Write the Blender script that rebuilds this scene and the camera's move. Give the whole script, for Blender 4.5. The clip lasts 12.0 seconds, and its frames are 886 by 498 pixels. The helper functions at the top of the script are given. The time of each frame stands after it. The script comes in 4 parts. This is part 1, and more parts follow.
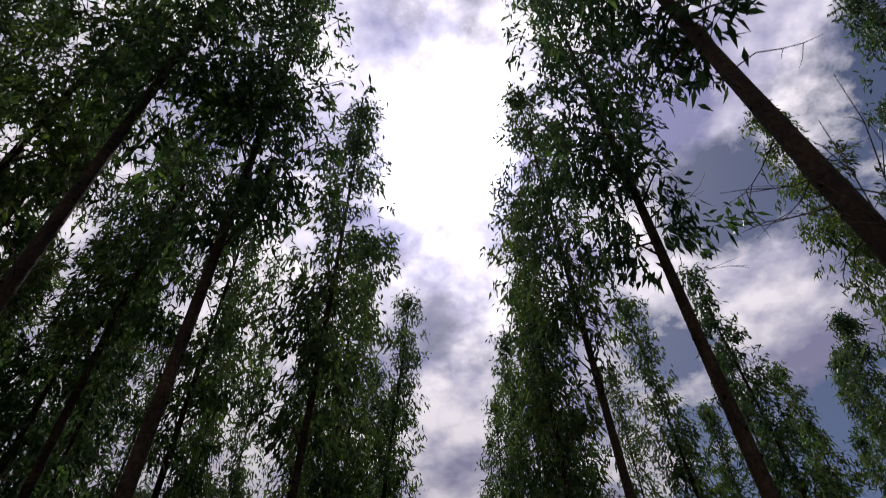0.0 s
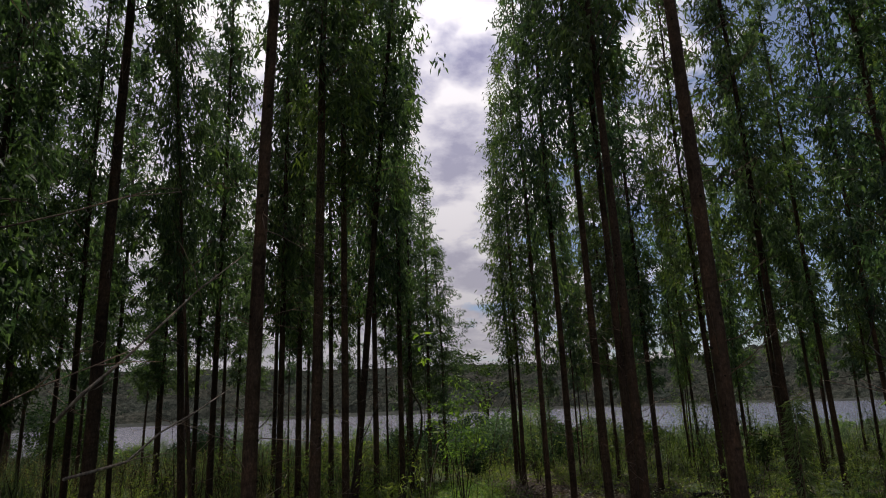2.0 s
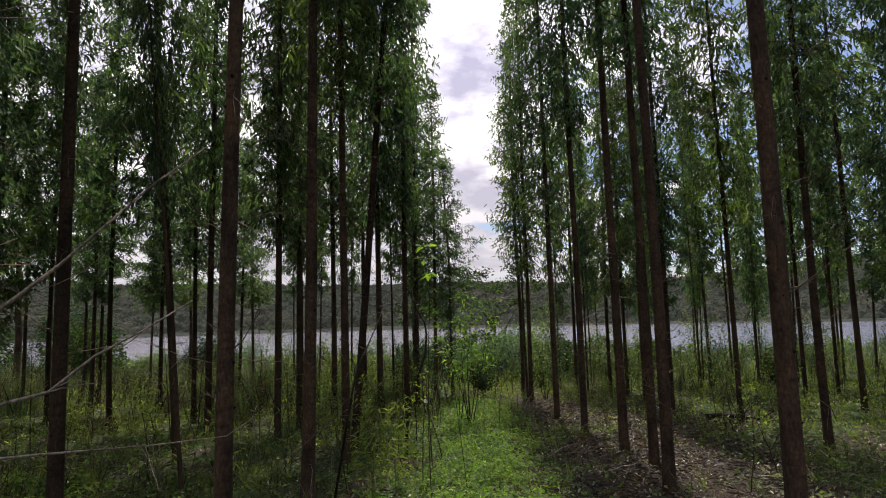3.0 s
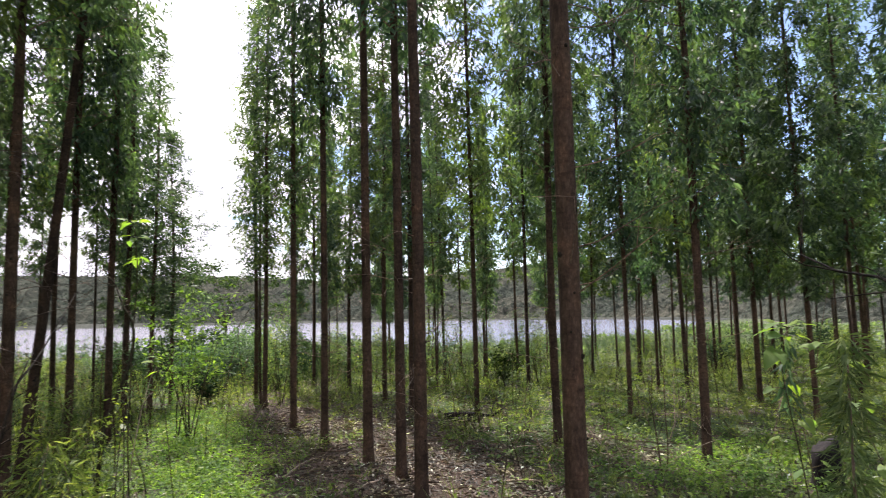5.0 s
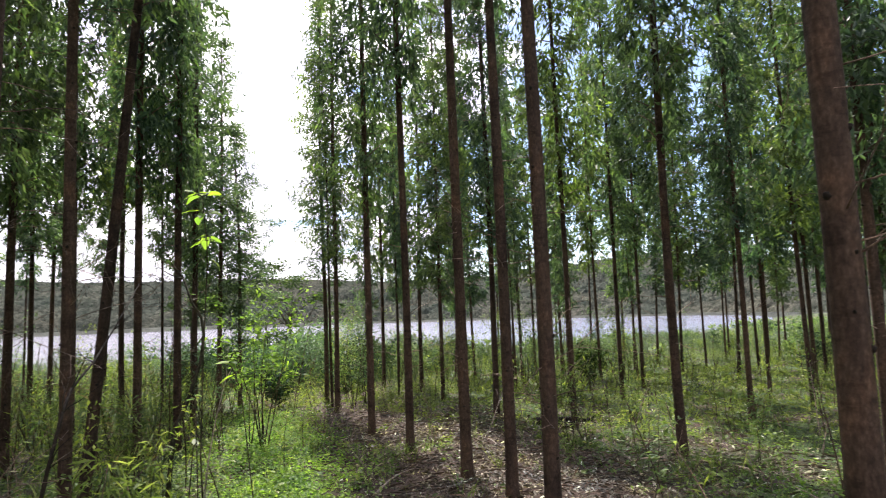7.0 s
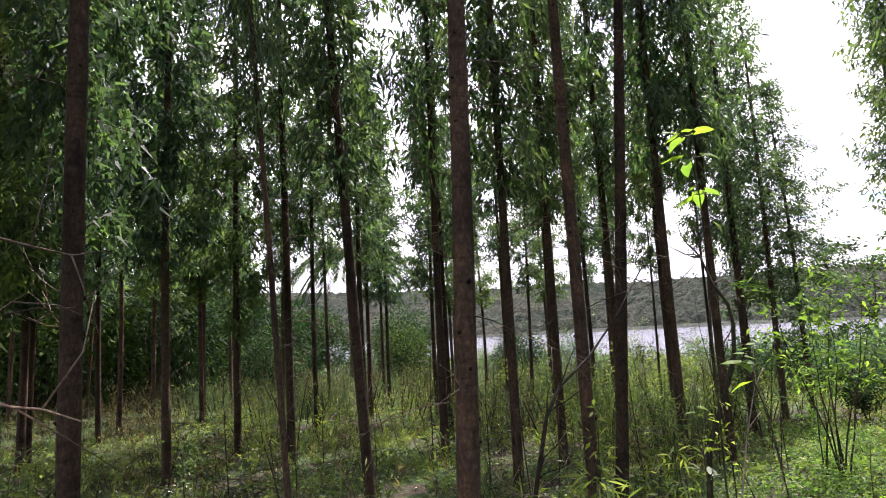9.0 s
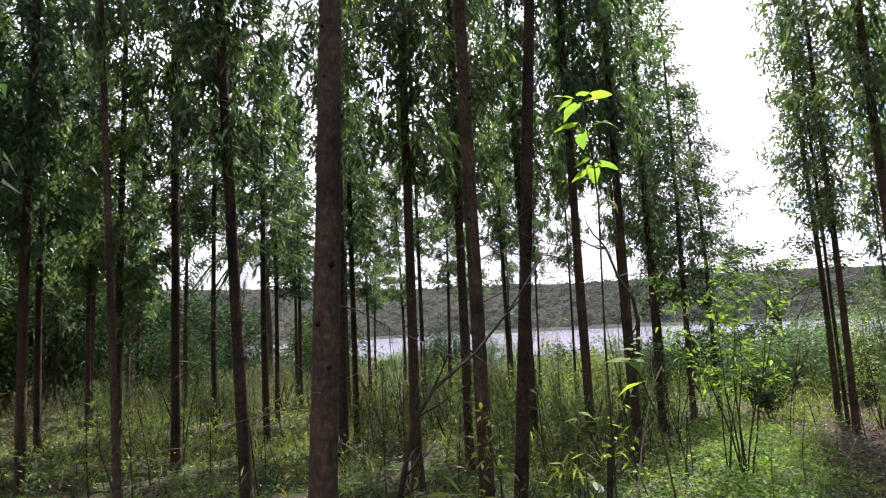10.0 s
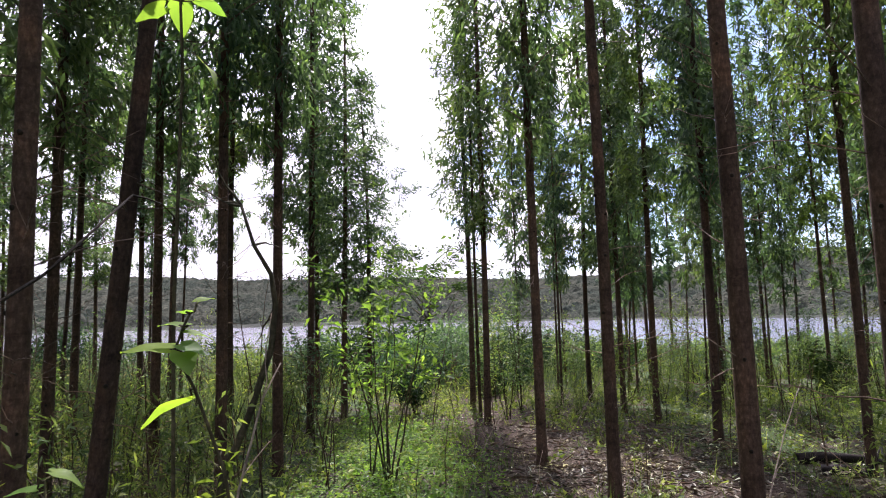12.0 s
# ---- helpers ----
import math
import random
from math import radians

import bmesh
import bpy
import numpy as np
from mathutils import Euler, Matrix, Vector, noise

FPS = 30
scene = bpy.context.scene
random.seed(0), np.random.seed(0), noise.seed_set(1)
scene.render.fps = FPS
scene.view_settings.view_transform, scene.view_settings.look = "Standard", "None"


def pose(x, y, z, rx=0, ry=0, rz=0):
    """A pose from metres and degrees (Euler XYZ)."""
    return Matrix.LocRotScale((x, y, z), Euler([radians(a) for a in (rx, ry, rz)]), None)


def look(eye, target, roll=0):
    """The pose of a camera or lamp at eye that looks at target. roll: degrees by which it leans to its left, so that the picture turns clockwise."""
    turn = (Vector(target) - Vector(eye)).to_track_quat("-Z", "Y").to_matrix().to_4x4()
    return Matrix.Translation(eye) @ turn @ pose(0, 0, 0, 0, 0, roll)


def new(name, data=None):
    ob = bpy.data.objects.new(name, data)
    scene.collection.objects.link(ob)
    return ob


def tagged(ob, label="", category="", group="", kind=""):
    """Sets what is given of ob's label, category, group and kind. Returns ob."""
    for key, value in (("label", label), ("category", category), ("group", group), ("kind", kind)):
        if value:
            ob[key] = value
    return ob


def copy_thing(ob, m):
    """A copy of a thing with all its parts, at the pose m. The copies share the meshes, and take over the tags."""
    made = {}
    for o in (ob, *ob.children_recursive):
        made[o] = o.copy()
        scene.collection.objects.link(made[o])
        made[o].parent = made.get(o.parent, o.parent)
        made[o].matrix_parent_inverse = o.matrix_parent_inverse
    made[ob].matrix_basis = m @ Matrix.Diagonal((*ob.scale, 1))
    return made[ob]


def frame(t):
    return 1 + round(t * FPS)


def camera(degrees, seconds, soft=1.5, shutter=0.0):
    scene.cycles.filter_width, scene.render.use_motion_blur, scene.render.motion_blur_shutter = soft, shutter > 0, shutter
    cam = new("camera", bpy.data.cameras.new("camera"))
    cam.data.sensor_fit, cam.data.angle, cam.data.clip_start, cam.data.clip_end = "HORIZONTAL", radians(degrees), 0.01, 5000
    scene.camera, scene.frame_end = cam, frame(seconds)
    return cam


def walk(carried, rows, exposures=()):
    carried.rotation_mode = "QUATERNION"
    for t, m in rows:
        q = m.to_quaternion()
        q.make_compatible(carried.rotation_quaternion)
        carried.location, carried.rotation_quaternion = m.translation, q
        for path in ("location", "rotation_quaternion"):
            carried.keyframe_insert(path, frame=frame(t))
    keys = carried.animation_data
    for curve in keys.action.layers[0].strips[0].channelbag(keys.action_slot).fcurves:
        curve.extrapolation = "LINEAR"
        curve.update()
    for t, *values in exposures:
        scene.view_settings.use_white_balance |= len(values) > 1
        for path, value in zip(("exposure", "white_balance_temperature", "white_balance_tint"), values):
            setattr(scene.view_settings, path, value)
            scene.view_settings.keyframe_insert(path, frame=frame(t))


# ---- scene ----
cam = camera(70.71, 12.0, 1.0, 0.1)
PATH = [
    (0, (0.096, -1.711, 1.628), (-0.016, 1.496, 5.462), -2.94),
    (0.5, (0.083, -1.243, 1.612), (-0.117, 2.593, 4.813), -2.48),
    (1, (0.053, -0.916, 1.569), (-0.224, 3.385, 4.104), -2.34),
    (1.5, (0.014, -0.702, 1.557), (-0.337, 3.955, 3.345), -2.12),
    (2, (0.049, -0.499, 1.528), (-0.379, 4.335, 2.732), -2.27),
    (2.5, (0.024, -0.088, 1.524), (-0.487, 4.823, 2.308), -1.62),
    (2.7, (0.011, 0.056, 1.534), (-0.522, 4.992, 2.128), -1.49),
    (4.3, (-0.050, 0.974, 1.592), (-0.046, 5.947, 2.111), -1.52),
    (4.5, (-0.018, 1.060, 1.592), (0.312, 6.023, 2.104), -1.67),
    (5, (-0.024, 1.282, 1.565), (1.476, 6.026, 2.061), -1.15),
    (5.5, (-0.067, 1.573, 1.559), (2.620, 5.763, 2.034), -0.45),
    (6, (-0.129, 1.813, 1.530), (2.683, 5.918, 2.019), -0.26),
    (6.5, (-0.180, 2.096, 1.497), (2.005, 6.566, 1.993), -1.02),
    (7, (-0.229, 2.416, 1.492), (0.856, 7.271, 1.995), -2.01),
    (7.5, (-0.223, 2.756, 1.469), (-0.320, 7.726, 2.010), -2.59),
    (7.7, (-0.202, 2.888, 1.473), (-0.783, 7.822, 2.040), -3.24),
    (9.3, (-0.137, 3.794, 1.415), (-3.139, 7.739, 2.063), -2.85),
    (9.5, (-0.149, 3.921, 1.409), (-3.070, 7.928, 2.053), -2.84),
    (10, (-0.160, 4.195, 1.378), (-2.595, 8.518, 1.999), -2.59),
    (10.5, (-0.178, 4.537, 1.351), (-2.006, 9.153, 1.944), -2.27),
    (11, (-0.209, 4.801, 1.333), (-1.386, 9.628, 1.899), -2.00),
    (11.5, (-0.231, 5.111, 1.304), (-0.807, 10.048, 1.845), -1.61),
    (12, (-0.265, 5.396, 1.281), (-0.257, 10.369, 1.804), -1.33),
]
walk(cam, [(t, look(eye, target, roll)) for t, eye, target, roll in PATH],
     [(0.0, -1.3, 6400, 23), (1.0, -1.22, 6450, 22), (1.5, -0.78, 6500, 20), (2.0, -0.62, 6550, 18), (2.7, -0.1, 6650, 18), (4.3, 1.02, 6550, 19), (5.0, 1.31, 6540, 20), (5.5, 1.4, 6520, 21), (6.0, 1.55, 6520, 21), (6.5, 1.67, 6520, 20), (7.0, 1.48, 6500, 20), (7.7, 1.32, 6480, 22), (9.3, 1.5, 6300, 25), (10.5, 1.27, 6200, 26), (12.0, 1.28, 6200, 27)])

# ---- light: high sun behind thin broken cloud ----
SUN = Vector((0.0, 0.535, 0.845)).normalized()
sun = new("sun", bpy.data.lights.new("sun", "SUN"))
sun.data.energy, sun.data.angle, sun.data.color = 5.0, radians(0.6), (1.0, 0.96, 0.90)
sun.matrix_world = look(SUN * 60, (0, 0, 0))


def link(nt, a, b):
    nt.links.new(a, b)


def node(nt, kind, **values):
    n = nt.nodes.new(kind)
    for k, v in values.items():
        n.inputs[k].default_value = v
    return n


def math_node(nt, op, a, b=None, clamp=False):
    n = nt.nodes.new("ShaderNodeMath")
    n.operation, n.use_clamp = op, clamp
    for i, v in enumerate((a, b)):
        if v is None:
            continue
        if isinstance(v, (int, float)):
            n.inputs[i].default_value = v
        else:
            nt.links.new(v, n.inputs[i])
    return n.outputs[0]


def ramp(nt, fac, stops):
    n = nt.nodes.new("ShaderNodeValToRGB")
    els = n.color_ramp.elements
    while len(els) < len(stops):
        els.new(0.5)
    for e, (p, c) in zip(els, stops):
        e.position, e.color = p, (*c, 1) if len(c) == 3 else c
    nt.links.new(fac, n.inputs[0])
    return n.outputs[0]


def mix_rgb(nt, fac, a, b, blend="MIX"):
    n = nt.nodes.new("ShaderNodeMix")
    n.data_type, n.blend_type = "RGBA", blend
    for sock, v in ((n.inputs[0], fac), (n.inputs[6], a), (n.inputs[7], b)):
        if isinstance(v, (int, float)):
            sock.default_value = v
        elif isinstance(v, tuple):
            sock.default_value = (*v, 1)
        else:
            nt.links.new(v, sock)
    return n.outputs[2]


def build_sky():
    w = bpy.data.worlds.new("sky")
    scene.world = w
    w.use_nodes = True
    nt = w.node_tree
    nt.nodes.clear()
    out = nt.nodes.new("ShaderNodeOutputWorld")
    sky = nt.nodes.new("ShaderNodeTexSky")
    sky.sky_type, sky.sun_disc, sky.ozone_density = "NISHITA", False, 4.0
    sky.sun_elevation, sky.sun_rotation = math.asin(SUN.z), math.atan2(SUN.x, SUN.y)
    bg = nt.nodes.new("ShaderNodeBackground")
    bg.inputs[1].default_value = 0.10
    link(nt, sky.outputs[0], bg.inputs[0])
    tc = nt.nodes.new("ShaderNodeTexCoord")
    sep = nt.nodes.new("ShaderNodeSeparateXYZ")
    link(nt, tc.outputs["Generated"], sep.inputs[0])
    up = math_node(nt, "ADD", math_node(nt, "MAXIMUM", sep.outputs[2], 0.0), 0.22)
    flat = nt.nodes.new("ShaderNodeCombineXYZ")
    link(nt, math_node(nt, "DIVIDE", sep.outputs[0], up), flat.inputs[0])
    link(nt, math_node(nt, "DIVIDE", sep.outputs[1], up), flat.inputs[1])
    shift = nt.nodes.new("ShaderNodeVectorMath")
    shift.inputs[1].default_value = (3.1, 1.7, 0.4)
    link(nt, flat.outputs[0], shift.inputs[0])
    n1 = node(nt, "ShaderNodeTexNoise", Scale=3.0, Detail=8.0, Roughness=0.58)
    n2 = node(nt, "ShaderNodeTexNoise", Scale=3.6, Detail=7.0, Roughness=0.58)
    link(nt, shift.outputs[0], n1.inputs["Vector"])
    link(nt, flat.outputs[0], n2.inputs["Vector"])
    # cloud thins out towards the east, low down most
    low = math_node(nt, "SUBTRACT", 1.0, sep.outputs[2])
    east = math_node(nt, "MULTIPLY", math_node(nt, "MULTIPLY", sep.outputs[0], low), -0.75)
    cover = math_node(nt, "ADD", n1.outputs[0], math_node(nt, "ADD", east, 0.09))
    mask = ramp(nt, cover, [(0.44, (0, 0, 0)), (0.53, (1, 1, 1))])
    tone = ramp(nt, n2.outputs[0], [(0.38, (0.24, 0.25, 0.40)), (0.47, (0.52, 0.53, 0.64)), (0.57, (1.0, 1.0, 1.0))])
    # towards the horizon the cloud is one even pale layer
    tone = mix_rgb(nt, ramp(nt, sep.outputs[2], [(0.05, (0.25, 0.25, 0.25)), (0.22, (0.55, 0.55, 0.55)), (0.62, (1, 1, 1))]), (0.90, 0.90, 0.93), tone)
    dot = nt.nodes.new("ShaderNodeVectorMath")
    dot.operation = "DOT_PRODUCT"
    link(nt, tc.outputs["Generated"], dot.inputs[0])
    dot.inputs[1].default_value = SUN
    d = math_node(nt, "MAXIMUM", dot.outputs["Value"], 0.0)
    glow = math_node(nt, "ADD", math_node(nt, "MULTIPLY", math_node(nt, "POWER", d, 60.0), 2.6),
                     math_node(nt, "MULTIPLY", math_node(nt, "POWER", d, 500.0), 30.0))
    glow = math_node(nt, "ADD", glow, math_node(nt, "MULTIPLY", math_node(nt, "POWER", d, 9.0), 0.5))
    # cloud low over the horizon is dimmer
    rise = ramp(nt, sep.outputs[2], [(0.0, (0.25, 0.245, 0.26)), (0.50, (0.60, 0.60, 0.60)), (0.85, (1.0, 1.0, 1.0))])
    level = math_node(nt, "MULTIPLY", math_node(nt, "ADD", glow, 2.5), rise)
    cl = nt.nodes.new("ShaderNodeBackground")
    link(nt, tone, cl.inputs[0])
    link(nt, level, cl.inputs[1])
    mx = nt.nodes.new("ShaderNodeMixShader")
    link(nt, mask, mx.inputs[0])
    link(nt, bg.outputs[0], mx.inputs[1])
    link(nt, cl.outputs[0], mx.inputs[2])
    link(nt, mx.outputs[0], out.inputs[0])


build_sky()


# ---- materials ----
def material(name, rough=0.8, spec=0.3):
    m = bpy.data.materials.new(name)
    m.use_nodes = True
    nt = m.node_tree
    b = nt.nodes["Principled BSDF"]
    b.inputs["Roughness"].default_value = rough
    b.inputs["Specular IOR Level"].default_value = spec
    return m, nt, b


def object_coords(nt, stretch=(1, 1, 1)):
    tc = nt.nodes.new("ShaderNodeTexCoord")
    mp = nt.nodes.new("ShaderNodeMapping")
    mp.inputs["Scale"].default_value = stretch
    nt.links.new(tc.outputs["Object"], mp.inputs[0])
    return mp.outputs[0]


def noise_tex(nt, vec, scale, detail=5.0, rough=0.6):
    n = node(nt, "ShaderNodeTexNoise", Scale=scale, Detail=detail, Roughness=rough)
    if vec is not None:
        nt.links.new(vec, n.inputs["Vector"])
    return n.outputs[0]


def bump(nt, b, height, strength, distance=0.02):
    n = node(nt, "ShaderNodeBump", Strength=strength, Distance=distance)
    nt.links.new(height, n.inputs["Height"])
    nt.links.new(n.outputs[0], b.inputs["Normal"])


def bark_material(name, dark, mid, pale):
    m, nt, b = material(name, 0.85, 0.15)
    fine = noise_tex(nt, object_coords(nt, (1, 1, 0.5)), 55.0, 7.0, 0.7)
    broad = noise_tex(nt, object_coords(nt, (1, 1, 0.6)), 5.0, 5.0)
    ring = noise_tex(nt, object_coords(nt, (0.25, 0.25, 1)), 26.0, 3.0)
    info = nt.nodes.new("ShaderNodeObjectInfo")
    c1 = ramp(nt, fine, [(0.32, dark), (0.52, mid), (0.72, pale)])
    c2 = ramp(nt, broad, [(0.34, (0.50, 0.47, 0.47)), (0.50, (1.0, 1.0, 1.0)), (0.66, (1.55, 1.36, 1.20))])
    col = mix_rgb(nt, 1.0, c1, c2, "MULTIPLY")
    col = mix_rgb(nt, 1.0, col, ramp(nt, ring, [(0.36, (0.72, 0.70, 0.70)), (0.46, (1.0, 1.0, 1.0))]), "MULTIPLY")
    var = ramp(nt, info.outputs["Random"], [(0.0, (0.75, 0.72, 0.72)), (1.0, (1.2, 1.12, 1.05))])
    nt.links.new(mix_rgb(nt, 1.0, col, var, "MULTIPLY"), b.inputs["Base Color"])
    bump(nt, b, fine, 0.5, 0.008)
    return m


def leaf_material(name, dark, mid, light, translucent=0.45, rough=0.42, tint=None, spec=0.35, middle=0.55):
    m, nt, b = material(name, rough, spec)
    geo = nt.nodes.new("ShaderNodeNewGeometry")
    info = nt.nodes.new("ShaderNodeObjectInfo")
    base = ramp(nt, geo.outputs["Random Per Island"], [(0.0, dark), (middle, mid), (1.0, light)])
    # noise tints some clumps brighter and yellower, painting them as sunlit
    patch = noise_tex(nt, object_coords(nt), 2.2, 3.0)
    base = mix_rgb(nt, 1.0, base, ramp(nt, patch, [(0.34, (0.55, 0.66, 0.75)), (0.52, (1.0, 1.0, 0.95)), (0.68, (1.42, 1.48, 0.8))]), "MULTIPLY")
    base = mix_rgb(nt, 1.0, base, ramp(nt, info.outputs["Random"], [(0.0, (0.70, 0.86, 1.0)), (0.6, (0.95, 1.0, 0.95)), (1.0, (1.22, 1.2, 0.80))]), "MULTIPLY")
    nt.links.new(base, b.inputs["Base Color"])
    tr = nt.nodes.new("ShaderNodeBsdfTranslucent")
    nt.links.new(mix_rgb(nt, 1.0, base, tint or (1.35, 1.5, 0.7), "MULTIPLY"), tr.inputs[0])
    mx = nt.nodes.new("ShaderNodeMixShader")
    mx.inputs[0].default_value = translucent
    nt.links.new(b.outputs[0], mx.inputs[1])
    nt.links.new(tr.outputs[0], mx.inputs[2])
    nt.links.new(mx.outputs[0], nt.nodes["Material Output"].inputs[0])
    return m


BARK = bark_material("eucalyptus_bark", (0.026, 0.0178, 0.0122), (0.056, 0.0380, 0.0255), (0.107, 0.077, 0.053))
TWIG = bark_material("twig_bark", (0.05, 0.04, 0.03), (0.14, 0.11, 0.085), (0.26, 0.22, 0.18))
STALK = bark_material("stalk_bark", (0.022, 0.022, 0.012), (0.050, 0.048, 0.026), (0.10, 0.092, 0.055))
DEADWOOD = bark_material("dead_wood", (0.08, 0.07, 0.06), (0.24, 0.21, 0.17), (0.42, 0.38, 0.32))
CHARRED = bark_material("charred_wood", (0.003, 0.003, 0.003), (0.008, 0.007, 0.007), (0.028, 0.025, 0.023))
DARKWOOD = bark_material("dark_branch_bark", (0.009, 0.008, 0.005), (0.018, 0.015, 0.010), (0.040, 0.034, 0.024))
LEAF = leaf_material("eucalyptus_leaf", (0.050, 0.070, 0.046), (0.084, 0.112, 0.072), (0.150, 0.180, 0.110), 0.48, 0.5, (1.15, 1.42, 0.58), 0.18)
WEED = leaf_material("weed_leaf", (0.060, 0.084, 0.034), (0.116, 0.148, 0.058), (0.205, 0.222, 0.105), 0.48, 0.6, (1.25, 1.38, 0.55), 0.15)
DRY = leaf_material("dry_weed_leaf", (0.040, 0.032, 0.018), (0.105, 0.088, 0.050), (0.22, 0.19, 0.115), 0.35, 0.7, (1.2, 1.1, 0.7), 0.1)
YOUNG = leaf_material("sapling_leaf", (0.085, 0.125, 0.032), (0.14, 0.195, 0.048), (0.23, 0.28, 0.085), 0.56, 0.55, (1.3, 1.45, 0.55), 0.15)
# darker leaf copy: the shade of backlit sides is put into its colour
SHADE = leaf_material("shaded_leaf", (0.018, 0.032, 0.015), (0.036, 0.058, 0.026), (0.075, 0.102, 0.044), 0.22, 0.8, (1.0, 1.3, 0.5), 0.08)
LIME = leaf_material("young_leaf", (0.10, 0.155, 0.030), (0.17, 0.245, 0.050), (0.27, 0.34, 0.08), 0.68, 0.55, (1.4, 1.5, 0.55), 0.2)
# aerial haze is painted into these greyed, close-set leaf colours
FAR = leaf_material("hazed_leaf", (0.036, 0.043, 0.033), (0.048, 0.056, 0.042), (0.064, 0.072, 0.055), 0.15, 1.0, (0.8, 0.9, 0.6), 0.0)
LITTER = leaf_material("dry_leaf", (0.034, 0.025, 0.016), (0.082, 0.061, 0.042), (0.31, 0.26, 0.19), 0.12, 0.65, (1.0, 0.9, 0.7), 0.2, 0.66)
REED = leaf_material("reed_blade", (0.07, 0.085, 0.04), (0.11, 0.13, 0.065), (0.19, 0.19, 0.11), 0.35, 0.6, (1.0, 1.1, 0.6), 0.2)
LUSH = leaf_material("lush_leaf", (0.070, 0.118, 0.034), (0.120, 0.185, 0.050), (0.20, 0.26, 0.085), 0.55, 0.6, (1.25, 1.45, 0.5), 0.15)
PALE = leaf_material("pale_leaf", (0.30, 0.32, 0.26), (0.42, 0.42, 0.35), (0.6, 0.6, 0.54), 0.3, 0.6, (1, 1, 1))


def ground_material():
    m, nt, b = material("forest_floor", 0.95, 0.1)
    vec = object_coords(nt)
    fine = noise_tex(nt, vec, 22.0, 8.0, 0.7)
    mid = noise_tex(nt, vec, 1.7, 5.0, 0.6)
    soil = ramp(nt, fine, [(0.30, (0.020, 0.015, 0.011)), (0.55, (0.058, 0.042, 0.031)), (0.75, (0.14, 0.11, 0.084))])
    moss = ramp(nt, fine, [(0.30, (0.022, 0.035, 0.014)), (0.60, (0.048, 0.076, 0.026)), (0.8, (0.088, 0.122, 0.045))])
    scrub = ramp(nt, noise_tex(nt, vec, 0.3, 8.0, 0.7), [(0.38, (0.008, 0.010, 0.007)), (0.62, (0.028, 0.032, 0.022))])
    sep = nt.nodes.new("ShaderNodeSeparateXYZ")
    nt.links.new(vec, sep.inputs[0])
    # bare soil under the leaf litter along the ride's eastern side
    off = math_node(nt, "ADD", math_node(nt, "SUBTRACT", sep.outputs[0], 1.79), math_node(nt, "MULTIPLY", sep.outputs[1], 0.06))
    bare = math_node(nt, "MULTIPLY", math_node(nt, "SUBTRACT", 2.3, math_node(nt, "ABSOLUTE", off)), 0.14)
    green = math_node(nt, "SUBTRACT", mid, math_node(nt, "MAXIMUM", bare, 0.0))
    near = mix_rgb(nt, ramp(nt, green, [(0.38, (0, 0, 0)), (0.54, (1, 1, 1))]), soil, moss)
    beyond = math_node(nt, "MULTIPLY", math_node(nt, "SUBTRACT", math_node(nt, "ADD", sep.outputs[1], math_node(nt, "MULTIPLY", math_node(nt, "ABSOLUTE", sep.outputs[0]), 0.45)), 120.0), 0.1, True)
    nt.links.new(mix_rgb(nt, beyond, near, scrub), b.inputs["Base Color"])
    bump(nt, b, fine, 0.9, 0.05)
    return m


GROUND = ground_material()


def scrub_material():
    m, nt, b = material("far_scrub", 1.0, 0.0)
    vec = object_coords(nt)
    fine = noise_tex(nt, vec, 0.9, 6.0, 0.7)
    col = ramp(nt, fine, [(0.36, (0.013, 0.016, 0.012)), (0.52, (0.033, 0.037, 0.029)), (0.68, (0.066, 0.069, 0.054))])
    wide = ramp(nt, noise_tex(nt, vec, 0.035, 4.0), [(0.38, (0.8, 0.85, 0.85)), (0.62, (1.25, 1.15, 1.1))])
    nt.links.new(mix_rgb(nt, 1.0, col, wide, "MULTIPLY"), b.inputs["Base Color"])
    bump(nt, b, fine, 1.0, 0.6)
    return m


SCRUB = scrub_material()


def water_material():
    m, nt, b = material("lake_water", 0.16, 0.5)
    b.inputs["Base Color"].default_value = (0.13, 0.13, 0.155, 1)
    vec = object_coords(nt, (0.35, 1.0, 1.0))
    bump(nt, b, noise_tex(nt, vec, 1.4, 4.0, 0.55), 0.12, 0.12)
    return m


WATER = water_material()

# ---- the lie of the land ----
LAKE_Z = -1.35


def lake(x, y):
    """How far out from the middle of the lake: 1 at its shore."""
    return math.hypot((x + 20) / 103.0, (y - 126) / 80.0)


def land(x, y):
    """Height of the ground: it falls gently to a lake, and hills rise beyond."""
    h = -0.026 * min(y, 30.0)
    if abs(x) < 40 and -12 < y < 45:
        h += 0.05 * noise.noise((x * 0.35, y * 0.35, 0)) + 0.03 * noise.noise((x * 1.1, y * 1.1, 3))
    e = lake(x, y) + 0.06 * noise.noise((x * 0.03, y * 0.03, 7))
    if e < 1.25:
        h = h + (LAKE_Z - 1.2 - h) * min(1.0, max(0.0, (1.08 - e) / 0.16))
    far = math.hypot(x, y)
    if far > 110:
        s = min(1.0, max(0.0, (far - 200) / 180.0)) if e > 1.0 else 0.0
        # a higher shoulder stands to the north-east
        az = math.degrees(math.atan2(x, y))
        h += s * s * (3 - 2 * s) * (20.5 + 5.0 * math.exp(-((az - 30) / 7.0) ** 2) + 4.5 * math.exp(-((az + 42) / 22.0) ** 2) + 3.5 * noise.noise((x * 0.008, y * 0.008, 11)))
    return h


